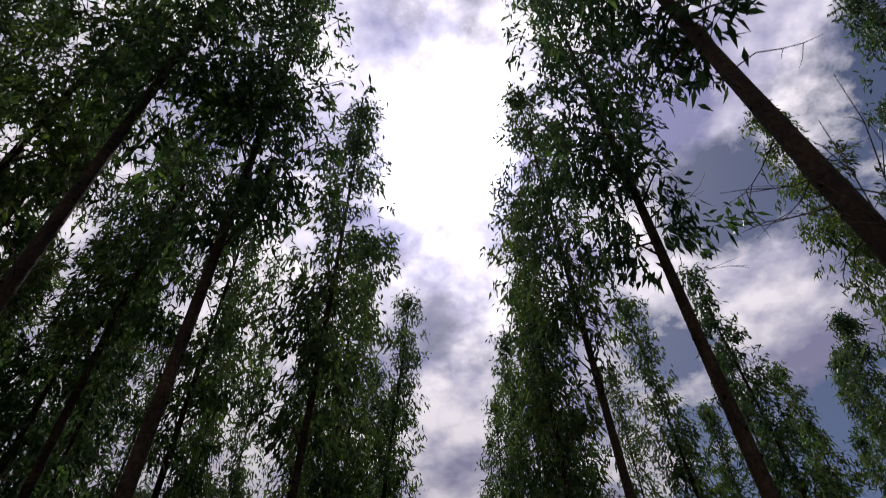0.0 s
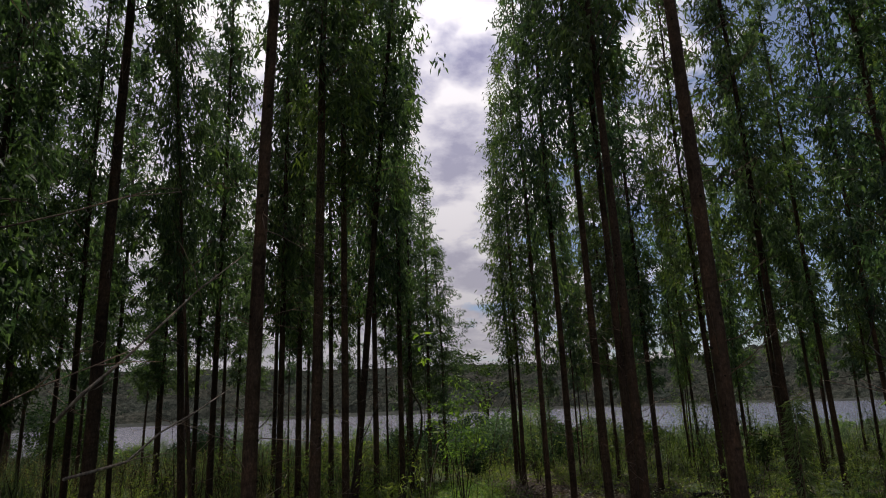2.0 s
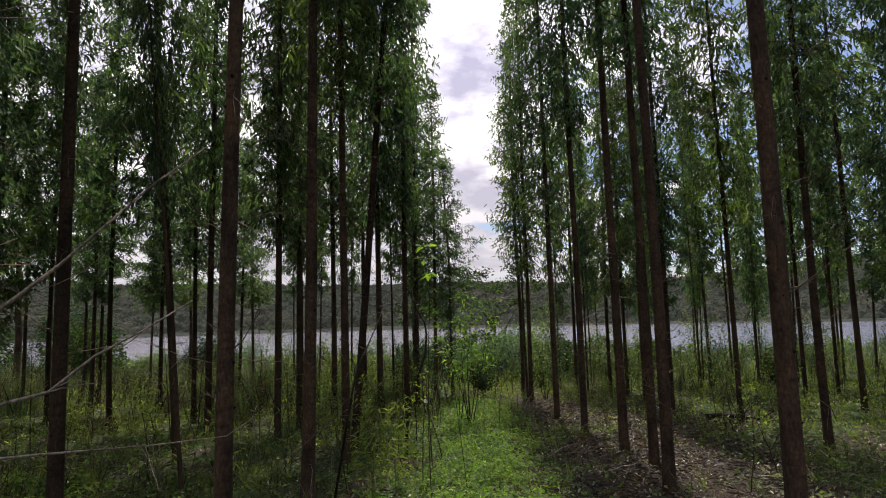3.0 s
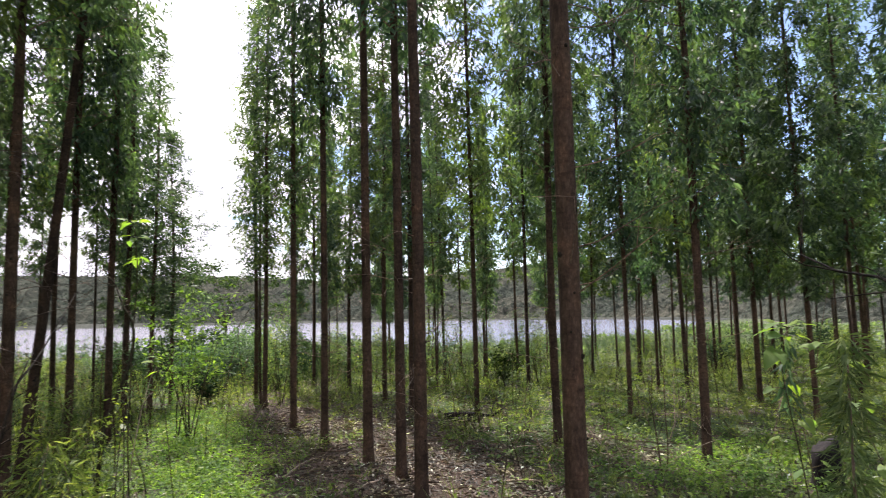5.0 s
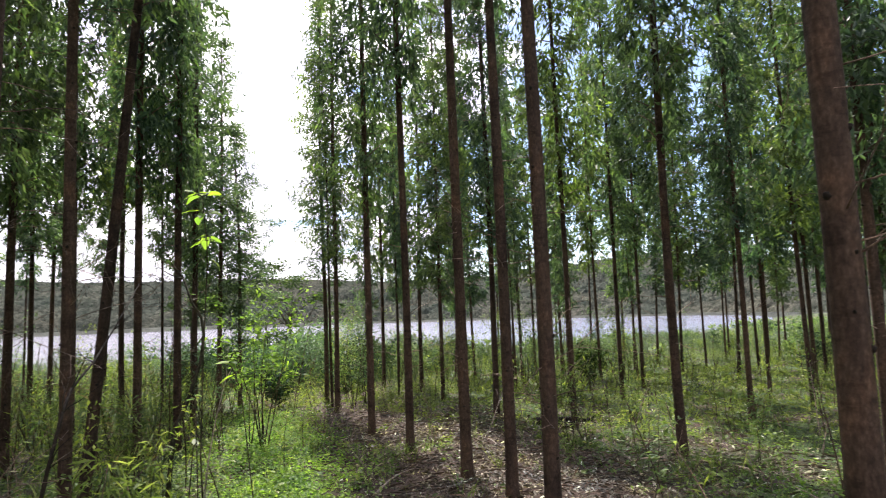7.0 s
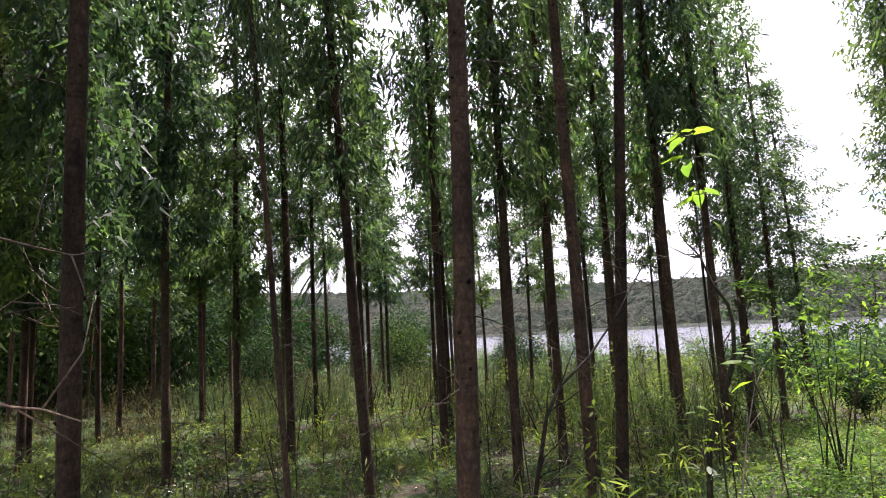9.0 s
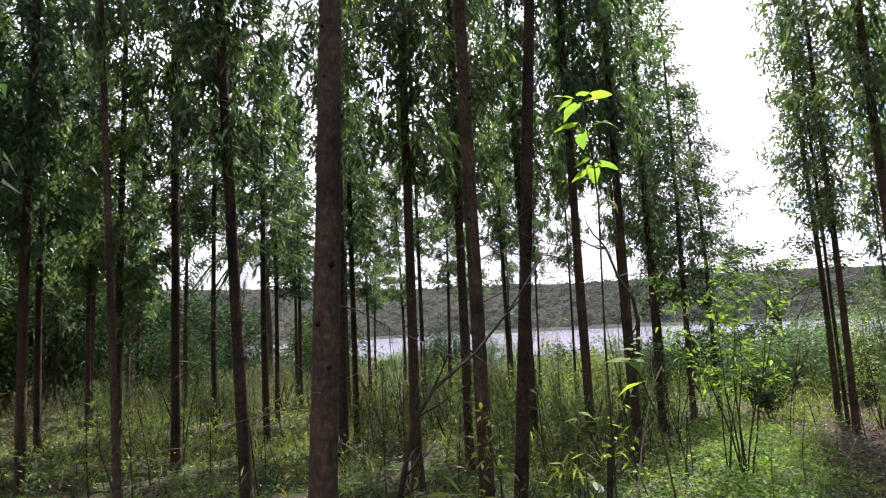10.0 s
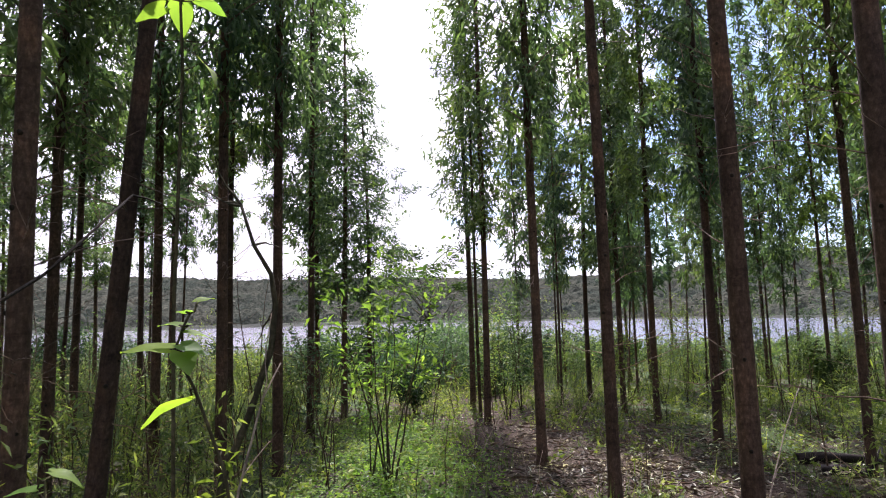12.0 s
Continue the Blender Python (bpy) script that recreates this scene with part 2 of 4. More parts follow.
def mesh_of(name, verts, faces, mat, smooth=False):
    me = bpy.data.meshes.new(name)
    me.from_pydata(verts, [], faces)
    me.materials.append(mat)
    if smooth:
        me.polygons.foreach_set("use_smooth", [True] * len(me.polygons))
    me.update()
    return me


def axis_steps(lo, hi, near_lo, near_hi, fine, growth):
    a, step = [near_lo], fine
    while a[0] > lo:
        step *= growth
        a.insert(0, a[0] - step)
    while a[-1] < near_hi:
        a.append(a[-1] + fine)
    step = fine
    while a[-1] < hi:
        step *= growth
        a.append(a[-1] + step)
    return a


def build_ground():
    xs = axis_steps(-900, 900, -12, 16, 0.3, 1.13)
    ys = axis_steps(-300, 1200, -4, 22, 0.3, 1.085)
    verts = [(x, y, land(x, y)) for y in ys for x in xs]
    n = len(xs)
    faces = [(j * n + i, j * n + i + 1, (j + 1) * n + i + 1, (j + 1) * n + i) for j in range(len(ys) - 1) for i in range(n - 1)]
    ob = new("ground", mesh_of("ground", verts, faces, GROUND, True))
    tagged(ob, "forest floor of soil, moss and low green weeds", "ground", kind="structure")


build_ground()


def build_water():
    verts = [(-20 + 118 * math.cos(a), 126 + 92 * math.sin(a), LAKE_Z) for a in np.linspace(0, 2 * math.pi, 96, endpoint=False)]
    ob = new("water", mesh_of("water", verts, [tuple(range(96))], WATER))
    tagged(ob, "calm grey lake water reflecting a cloudy sky", "lake", kind="structure")


build_water()


# ---- mesh makers ----
def raw_mesh(name, v, f, mat):
    """A mesh of triangles from arrays of vertices and vertex numbers."""
    me = bpy.data.meshes.new(name)
    me.vertices.add(len(v))
    me.vertices.foreach_set("co", np.ascontiguousarray(v, dtype=np.float32).ravel())
    me.loops.add(len(f) * 3)
    me.loops.foreach_set("vertex_index", np.ascontiguousarray(f, dtype=np.int32).ravel())
    me.polygons.add(len(f))
    me.polygons.foreach_set("loop_start", np.arange(len(f), dtype=np.int32) * 3)
    me.update(calc_edges=True)
    me.materials.append(mat)
    return me


def leaves(name, pos, way, length, width, mat, rng, fold=0.3, flat=0.0, simple=False):
    """Many single leaves as one mesh: pos is where each starts, way its direction; flat: how level the blades lie."""
    n = len(pos)
    way = way / np.linalg.norm(way, axis=1, keepdims=True)
    side = np.cross(way, rng.normal(size=(n, 3)) * (1 - flat) + np.array([0, 0, 1.0]) * flat * 1.5)
    side /= np.linalg.norm(side, axis=1, keepdims=True) + 1e-9
    nrm = np.cross(side, way)
    length, width = np.broadcast_to(length, n)[:, None], np.broadcast_to(width, n)[:, None]
    if simple:
        v = np.stack([pos + side * width * 0.5, pos + way * length, pos - side * width * 0.5], 1).reshape(-1, 3)
        return raw_mesh(name, v, np.arange(3 * n).reshape(-1, 3), mat)
    mid = pos + way * length * 0.42 + nrm * width * fold
    tip = pos + way * length + np.array([0, 0, -0.12]) * length
    v = np.stack([pos, mid + side * width * 0.5, tip, mid - side * width * 0.5], 1).reshape(-1, 3)
    k = np.arange(n)[:, None] * 4
    f = np.concatenate([k + [0, 1, 2], k + [0, 2, 3]], 1).reshape(-1, 3)
    return raw_mesh(name, v, f, mat)


def tube(points, radii, sides=6):
    """Vertices and faces of a tapered tube along points."""
    verts, faces = [], []
    pts = [Vector(p) for p in points]
    for i, p in enumerate(pts):
        d = (pts[min(i + 1, len(pts) - 1)] - pts[max(i - 1, 0)]).normalized()
        u = (Vector((1, 0, 0)) - d * d.x) if abs(d.x) < 0.9 else (Vector((0, 1, 0)) - d * d.y)
        u.normalize()
        w = d.cross(u)
        for s in range(sides):
            a = 2 * math.pi * s / sides
            verts.append(tuple(p + (u * math.cos(a) + w * math.sin(a)) * radii[i]))
    for i in range(len(pts) - 1):
        for s in range(sides):
            a, b = i * sides + s, i * sides + (s + 1) % sides
            faces.append((a, b, b + sides, a + sides))
    faces.append(tuple(range(sides - 1, -1, -1)))
    faces.append(tuple(range(len(verts) - sides, len(verts))))
    return verts, faces


def tubes(name, runs, mat, sides=4, extra=()):
    """One mesh of many tubes; extra: further lists of runs with a material of their own."""
    verts, faces, slots = [], [], []
    for slot, group in enumerate((runs, *[e[0] for e in extra])):
        for run in group:
            v, f = run if len(run) == 2 and isinstance(run[1][0], tuple) else tube(run[0], run[1], run[2] if len(run) > 2 else sides)
            k = len(verts)
            verts += v
            faces += [tuple(i + k for i in q) for q in f]
            slots += [slot] * len(f)
    me = mesh_of(name, verts, faces, mat, True)
    for e in extra:
        me.materials.append(e[1])
    me.polygons.foreach_set("material_index", slots)
    return me


def child(name, me, parent, label=""):
    ob = new(name, me)
    ob.parent = parent
    if label:
        tagged(ob, label)
    return ob


def thing(name, label, category, group="", m=None):
    ob = new(name)
    ob.empty_display_size = 0.2
    if m is not None:
        ob.matrix_basis = m
    return tagged(ob, label, category, group)


def wander(rng, p, d, length, n, bend, r0, r1=0.0015):
    """A crooked run of points from p along d, with radii."""
    q, d, pts = Vector(p), Vector(d).normalized(), [Vector(p)]
    for _ in range(n):
        d = (d + Vector(rng.normal(0, bend, 3))).normalized()
        q = q + d * length / n
        pts.append(q.copy())
    return pts, list(np.linspace(r0, r1, n + 1))


# ---- eucalyptus trees ----
TREE_H = 13.0


def trunk_line(rng, h):
    a, b, p, q = rng.uniform(-1, 1, 4)

    def at(z):
        s = z / h
        return Vector((0.14 * a * math.sin(2.4 * s + p * 3) * s + 0.02 * b * math.sin(9 * s), 0.14 * b * math.sin(2.1 * s + q * 3) * s + 0.02 * a * math.sin(8 * s), z))
    return at


def trunk_run(at, h, r0, near):
    zs = [-0.15, 0.0, 0.06, 0.15, 0.35, 0.7] + list(np.linspace(1.1, h * 0.97, 24 if near else 10))
    sides = 12 if near else 6
    verts, faces = [], []
    for z in zs:
        s = max(z, 0) / h
        r = 0.93 * r0 * (1 - s) ** 0.75 * (1 + 0.32 * math.exp(-max(z, 0) * 7)) + 0.005
        c = at(z)
        for k in range(sides):
            a = 2 * math.pi * k / sides
            w = r * (1 + 0.07 * noise.noise((math.cos(a) * 1.5, math.sin(a) * 1.5, z * 2.2 + r0 * 900)))
            verts.append((c.x + math.cos(a) * w, c.y + math.sin(a) * w, z))
    for i in range(len(zs) - 1):
        for k in range(sides):
            a, b = i * sides + k, i * sides + (k + 1) % sides
            faces.append((a, b, b + sides, a + sides))
    faces.append(tuple(range(len(verts) - sides, len(verts))))
    return verts, faces


def scar_runs(rng, at, h, r0):
    runs, z = [], 0.35
    while z < 6.5:
        a = rng.uniform(0, 2 * math.pi)
        r = 0.93 * r0 * (1 - z / h) ** 0.75 + 0.004
        out = Vector((math.cos(a), math.sin(a), 0))
        p = at(z) + out * (r - 0.004)
        d = out + Vector((0, 0, 0.5))
        ln = rng.uniform(0.008, 0.020)
        w = rng.uniform(0.008, 0.018)
        runs.append(([p - d * 0.006, p + d * ln * 0.5, p + d * ln], [w, w * 0.75, w * 0.2], 6))
        z += rng.uniform(0.10, 0.28)
    return runs


def limb_runs(rng, at, h, z0, spread, step, taper):
    """Leafy side limbs: tube runs, and the cores of their leaf clumps."""
    runs, cores = [], []
    z = z0
    while z < h - 0.1:
        s = (z - z0) / (h - z0)
        reach = spread * (1 - s) ** taper * rng.uniform(0.5, 1.2)
        if s < 0.15:
            reach *= 0.6 + 2.5 * s
        a = rng.uniform(0, 2 * math.pi)
        c = at(z)
        d = Vector((math.cos(a), math.sin(a), rng.uniform(0.35, 0.95))).normalized()
        end = c + d * reach
        tip = end + Vector((math.cos(a) * 0.10, math.sin(a) * 0.10, -0.14 * reach))
        runs.append(([c, c + d * reach * 0.5 + Vector((0, 0, 0.05 * reach)), end, tip], [0.011 * (1 - s) + 0.005, 0.008, 0.005, 0.002], 3))
        for _ in range(max(2, int(6 * reach / spread))):
            f = rng.uniform(0.2, 1.1)
            cores.append((c + (end - c) * f + Vector(rng.normal(0, 0.11, 3)), d))
        z += rng.uniform(0.5, 1.5) * step
    top = at(h * 0.97)
    for _ in range(8):
        cores.append((top + Vector(rng.normal(0, 0.10, 3)), Vector((0, 0, 1))))
    return runs, cores


def twig_runs(rng, at, z0, z1, n, size=0.8):
    runs = []
    for _ in range(n):
        a = rng.uniform(0, 2 * math.pi)
        pts, rad = wander(rng, at(rng.uniform(z0, z1)), (math.cos(a), math.sin(a), rng.uniform(-0.1, 0.6)), rng.uniform(0.25, 1.0) * size, 4, 0.16, 0.005)
        runs.append((pts, rad, 3))
        for k in (2, 3):
            e = (pts[k] - pts[k - 1]).normalized() + Vector(rng.normal(0, 0.6, 3))
            runs.append((*wander(rng, pts[k], e, size * 0.3, 2, 0.2, 0.0028, 0.001), 3))
    return runs


def make_tree(seed, z0, spread, r0, near=True, lush=1.0, size=1.0, label="", taper=0.0):
    rng = np.random.default_rng(seed)
    at = trunk_line(rng, TREE_H)
    t = thing("eucalyptus_tree", label or ("tall slender eucalyptus with a bare reddish-brown trunk and high crown" if near else "slender plantation eucalyptus with a narrow leafy crown among its row"), "tree", "plantation trees")
    limbs, cores = limb_runs(rng, at, TREE_H, z0, spread, 0.066 if near else 0.09, taper or (0.5 if near else 0.66))
    wood = [trunk_run(at, TREE_H, r0, near)]
    bole = child("trunk", tubes("trunk", wood, BARK), t, "straight slender reddish-brown trunk")
    if near:
        twigs = twig_runs(rng, at, 0.7, z0 + 1.8, 32)
        tagged(child("bark_scarring", tubes("bark_scarring", scar_runs(rng, at, TREE_H, r0), DARKWOOD), bole, "dark scars of shed branches"), kind="stuff")
        for k in range(0, len(twigs), 3):
            child("dead_twig", tubes("dead_twig", twigs[k:k + 3], TWIG), t)
    tagged(child("branchwork", tubes("branchwork", limbs[::3 if near else 7], TWIG), t), kind="stuff")
    per = (16 if near else 26) * lush
    c = np.array([tuple(p) for p, _ in cores])
    d = np.array([tuple(q) for _, q in cores])
    c, d = np.repeat(c, int(per), 0), np.repeat(d, int(per), 0)
    n = len(c)
    c = c + rng.normal(0, 1, (n, 3)) * [0.07, 0.07, 0.09]
    way = rng.normal(0, 0.5, (n, 3)) + d * 0.3 + [0, 0, -1.0]
    cr = leaves("crown", c, way, rng.uniform(0.095, 0.17, n) * size, rng.uniform(0.029, 0.048, n) * size, LEAF, rng, simple=not near)
    child("crown", cr, t)
    return t


# x, y, height factor, lean east and lean north in degrees, and for a thin one its girth factor
TREES = [
    # east of the ride
    (1.58, -0.24, 1.05, 0, 0), (1.76, 1.74, 1.05, 0, 0), (1.60, 4.23, 1.05, 0, 0), (1.43, 6.63, 1.0, 0, 0), (1.58, 7.98, 0.97, 0, 0), (1.40, 8.92, 1.0, 0, 0),
    (1.07, 10.55, 1.0, 0, 0), (0.76, 12.3, 0.95, 0, 0), (0.36, 14.95, 0.86, 0, 0), (0.21, 16.4, 0.8, 0, 0), (0.30, 15.7, 0.7, -1, 0, 0.7),
    (4.75, 7.05, 0.85, 0, 0), (4.03, 9.10, 0.95, 0, 0), (3.76, 11.5, 0.95, 0, 0), (3.05, 13.2, 0.95, 0, 0), (2.9, 14.95, 0.95, 0, 0),
    (2.7, 16.0, 0.9, 0, 0), (2.6, 18.0, 0.9, 0, 0), (1.82, 19.4, 0.8, 0, 0),
    (6.70, 5.02, 1.05, 0, 0), (7.4, 2.7, 1.0, 0, 0), (7.6, 0.6, 1.0, 0, 0), (6.35, 10.85, 1.0, 0, 0), (6.40, 12.8, 1.0, 0, 0), (5.88, 13.95, 1.0, 0, 0), (7.35, 15.7, 1.0, 0, 0),
    (9.3, 11.0, 1.0, 0, 0), (9.68, 11.9, 1.0, 0, 0), (8.8, 13.4, 1.0, 0, 0), (10.5, 14.05, 1.0, 0, 0), (11.1, 10.4, 1.0, 0, 0), (11.64, 8.0, 1.0, 0, 0),
    (12.9, 10.2, 1.0, 0, 0), (13.7, 9.4, 1.0, 0, 0),
    # west of the ride
    (-2.45, -1.75, 1.0, 0, 0), (-3.9, -1.2, 1.0, 0, 0), (-4.0, 1.1, 1.05, 0, 0), (-3.95, 3.3, 1.0, 0, 0), (-6.3, 1.6, 1.0, 0, 0), (-6.4, 3.7, 1.0, 0, 0),
    (-2.36, 0.46, 1.0, 0, 0), (-1.80, 1.35, 1.05, 0, 0), (-1.82, 4.07, 1.05, 1, 0), (-2.02, 6.29, 1.0, -0.5, 4, 1.12), (-2.15, 8.2, 1.0, 0, 0), (-2.25, 8.95, 1.0, 5, 0), (-2.39, 11.44, 1.0, 0, 0),
    (-2.0, 12.0, 0.95, 0, 0), (-2.2, 14.5, 0.85, 0, 0), (-1.66, 17.2, 0.50, 0, 0), (-1.95, 16.0, 0.62, 0, 0), (-2.6, 17.0, 0.7, 0, 0),
    (-3.8, 5.2, 1.0, 0, 0), (-4.35, 8.1, 1.0, -4, 0), (-3.28, 6.28, 0.8, -5.5, 0, 0.38), (-5.2, 2.4, 1.0, 0, 0), (-5.1, 0.1, 1.0, 0, 0), (-5.3, 4.4, 1.0, 0, 0), (-7.7, 2.9, 1.0, 0, 0), (-7.5, 0.6, 1.0, 0, 0), (-3.55, 9.5, 1.0, 0, 0), (-5.0, 10.2, 1.0, 0, 0), (-3.7, 10.9, 1.0, 0, 0), (-3.6, 12.7, 0.95, 0, 0), (-3.5, 15.0, 0.9, 0, 0),
    (-5.95, 6.1, 1.0, 0, 0), (-7.3, 7.8, 1.0, 0, 0), (-6.2, 12.0, 1.0, 0, 0), (-5.3, 14.0, 1.0, 0, 0), (-9.1, 11.8, 1.0, 0, 0), (-7.5, 16.1, 0.95, 0, 0), (-9.6, 13.8, 0.8, 0, 0), (-10.8, 15.8, 0.75, 0, 0), (-8.4, 14.6, 0.8, 0, 0), (-12.4, 17.4, 0.7, 0, 0), (-11.5, 9.0, 1.0, 0, 0), (-13.2, 10.2, 1.0, 0, 0),
]


def plant_trees():
    rng = np.random.default_rng(5)
    close = [make_tree(11, 5.4, 0.88, 0.060, True, 0.95), make_tree(12, 4.9, 0.82, 0.056, True, 0.95), make_tree(13, 6.0, 0.92, 0.062, True, 0.95), make_tree(14, 4.6, 0.82, 0.054, True, 0.95), make_tree(15, 5.2, 0.88, 0.058, True, 0.95)]
    away = [make_tree(21, 3.1, 0.90, 0.056, False, 0.85, 1.1), make_tree(22, 3.6, 0.95, 0.053, False, 0.85, 1.1), make_tree(23, 2.7, 0.86, 0.050, False, 0.85, 1.1), make_tree(24, 3.4, 1.0, 0.058, False, 0.85, 1.1)]
    over = [make_tree(31, 5.0, 1.15, 0.060, True, 1.2), make_tree(32, 5.2, 1.05, 0.057, True, 1.2), make_tree(33, 6.0, 1.2, 0.063, True, 1.2)]
    remote = [make_tree(41, 3.3, 0.85, 0.055, False, 0.39, 1.62), make_tree(42, 3.8, 0.9, 0.053, False, 0.39, 1.62), make_tree(43, 2.9, 0.82, 0.05, False, 0.39, 1.62)]
    bare = [make_tree(51, 4.3, 0.92, 0.052, False, 1.05, 1.12), make_tree(52, 4.8, 0.97, 0.055, False, 1.05, 1.12)]
    low = [make_tree(61, 3.5, 0.90, 0.056, True, 0.95), make_tree(62, 3.1, 0.84, 0.053, True, 0.95), make_tree(63, 3.9, 0.92, 0.058, True, 0.95)]
    deep = [make_tree(71, 2.2, 1.0, 0.056, False, 1.0, 1.15, taper=0.4), make_tree(72, 2.6, 0.95, 0.053, False, 1.0, 1.15, taper=0.4), make_tree(73, 1.9, 1.0, 0.055, False, 1.0, 1.15, taper=0.4)]
    middle = [make_tree(91, 3.7, 0.95, 0.052, False, 1.1, 1.1), make_tree(92, 4.2, 0.92, 0.055, False, 1.1, 1.1), make_tree(93, 3.5, 0.95, 0.055, False, 1.1, 1.1)]
    airy = [make_tree(81, 3.3, 0.80, 0.056, False, 0.62, 1.0), make_tree(82, 3.9, 0.74, 0.053, False, 0.62, 1.0)]
    small = make_tree(25, 2.6, 1.15, 0.055, True, 1.7, 0.85, "small young eucalyptus with a dense conical crown at the row's end")
    spots = list(TREES)
    # the rest of the rows, by the planting grid
    for r in range(-9, 12):
        for k in range(15):
            y = -6.0 + 2.2 * k + rng.normal(0, 0.2)
            x0 = 2.15 + 2.42 * r if r >= 0 else -1.55 + 2.42 * (r + 1)
            x = x0 - 0.10 * y + rng.normal(0, 0.14)
            last = (18.0 + min(r, 5) * 3.0) if r >= 0 else (17.0 + min(-r - 1, 4) * 1.8)
            if y > last or (y < 0 and abs(x) > 7 + y) or y < -4.5:
                continue
            if abs(math.degrees(math.atan2(x, y + 1))) > 80 and math.hypot(x, y) > 7:
                continue
            if -4.6 < x < 8.0 and -1.0 < y < 16.5 and not (x > 5.5 and y < 10.5 and y < 4):
                continue
            if -7.0 < x < 0 and 4.6 < y < 10.5:
                continue
            view = math.degrees(math.atan2(x + 0.14, y - 3.8))
            if -53 < view < -37 and math.hypot(x, y - 3.8) > 18.0:
                continue
            if any((x - s[0]) ** 2 + (y - s[1]) ** 2 < 1.5 for s in spots):
                continue
            spots.append((x, y, rng.uniform(0.86, 1.05) if y < last - 5 else rng.uniform(0.62, 0.95), rng.normal(0, 1.0), rng.normal(0, 1.0)))
    # thin young trees standing between the rows towards the water
    for x, y, s in ((1.3, 18.5, 0.62), (1.9, 17.2, 0.66), (2.3, 19.8, 0.62), (3.4, 17.5, 0.68), (3.75, 19.3, 0.62), (4.6, 16.6, 0.7), (5.3, 18.9, 0.64), (6.3, 17.5, 0.7), (7.0, 19.5, 0.64), (2.8, 21.5, 0.62), (8.3, 17.6, 0.7), (5.9, 21.5, 0.62),
                    (-3.0, 15.9, 0.66), (-2.9, 18.6, 0.62), (-4.4, 17.1, 0.66), (-5.7, 18.4, 0.62), (-6.9, 19.6, 0.62)):
        spots.append((x, y, s, rng.normal(0, 1.5), rng.normal(0, 1.0), 0.55))
    # a few more behind the western rows
    spots += [(-8.6, 6.3, 0.95, 0, 1), (-9.9, 7.3, 0.95, 1, 0), (-8.3, 9.5, 0.9, 0, 0), (-10.6, 6.1, 1.0, 0, 0), (-11.8, 7.4, 0.9, -1, 0), (-12.4, 11.6, 0.85, 0, 0)]
    used = set()
    for spot in spots:
        x, y, s, le, ln = spot[:5]
        # younger, lower trees towards the edges of the stand
        if s > 0.6 and y > 7.5 and (x > 5 or (x > 2 and y > 13.5)):
            s = max(0.61, s * (0.93 - 0.010 * max(0.0, math.hypot(x, y) - 14)))
        elif s > 0.6 and x < -5 and y > 9.5:
            s = max(0.61, s * 0.78)
        gap = math.hypot(x, y - 3)
        view = math.degrees(math.atan2(x + 0.14, y - 3.8))
        if y < 5.6 and gap < 9.5 and x > -4.5:
            kinds = over
        elif gap < 13 and ((x < -4.8 and view < -54) or (x > 6.5 and view > 52)):
            kinds = deep
        elif gap < 10.5 and (x < -3 or x > 3.6 or y > 11.2):
            kinds = low
        elif gap < 9.5:
            kinds = close
        elif x < -2.7 and y > 9.5:
            kinds = bare if view > -36 or (view > -50 and gap > 11.5) else middle if gap < 17 else remote
        elif -2.4 < x < 0.5 and y > 14:
            kinds = airy
        else:
            kinds = away if gap < 15 else remote
        fresh = [k for k in kinds if k not in used]
        src = fresh[0] if fresh else kinds[int(rng.integers(0, len(kinds)))]
        w = 0.9 if s < 0.6 else spot[5] if len(spot) > 5 else 1.0
        if s < 0.6:
            src = small
        m = pose(x, y, land(x, y), -ln, le, 0) @ pose(0, 0, 0, 0, 0, rng.uniform(0, 360)) @ Matrix.Diagonal((w, w, s, 1))
        if src not in used:
            used.add(src)
            src.matrix_basis = m
        else:
            base = tuple(src.scale)
            src.scale = (1, 1, 1)
            made = copy_thing(src, m)
            src.scale = base
            if max(abs(le), abs(ln)) > 3.5:
                tagged(made, "slender eucalyptus whose reddish-brown trunk leans out of its row")
            # the eastern rows have the slimmer trunks
            for part in made.children:
                if x > 0 and y > 5.6 and part.name.startswith("trunk"):
                    part.scale = (0.82, 0.82, 1.0)


plant_trees()

# ---- distance: woods on the far shore, shrubs by the water ----
def foliage_mass(name, spots, mat, seed, per, leaf, label, category):
    """Leaf clumps over many far bushes, as one object. spots: x, y, z, radius, height."""
    rng = np.random.default_rng(seed)
    sp = np.repeat(np.array(spots, float), per, 0)
    n = len(sp)
    u = rng.normal(0, 1, (n, 3))
    u /= np.linalg.norm(u, axis=1, keepdims=True)
    u *= rng.uniform(0.55, 1.0, (n, 1)) ** 0.5
    pos = sp[:, :3] + u * np.stack([sp[:, 3], sp[:, 3], sp[:, 4] * 0.5], 1) + np.stack([0 * sp[:, 3], 0 * sp[:, 3], sp[:, 4] * 0.5], 1)
    way = rng.normal(0, 1, (n, 3)) + u * 0.8
    size = leaf * sp[:, 3] * rng.uniform(0.6, 1.4, n)
    me = leaves(name, pos, way, size * 1.15, size, mat, rng, 0.2, 0.45, True)
    ob = new(name, me)
    return tagged(ob, label, category, kind="stuff")


def canopy_height(x, y):
    """Lumpy top of the scrubby woods over the ground of the far hills."""
    a = abs(noise.noise((x * 0.16, y * 0.16, 61)))
    b = abs(noise.noise((x * 0.33, y * 0.33, 62)))
    c = noise.noise((x * 0.03, y * 0.03, 63))
    return 2.6 + 1.5 * c - 4.5 * a + 2.0 * b + 1.3 * noise.noise((x * 0.8, y * 0.8, 64))


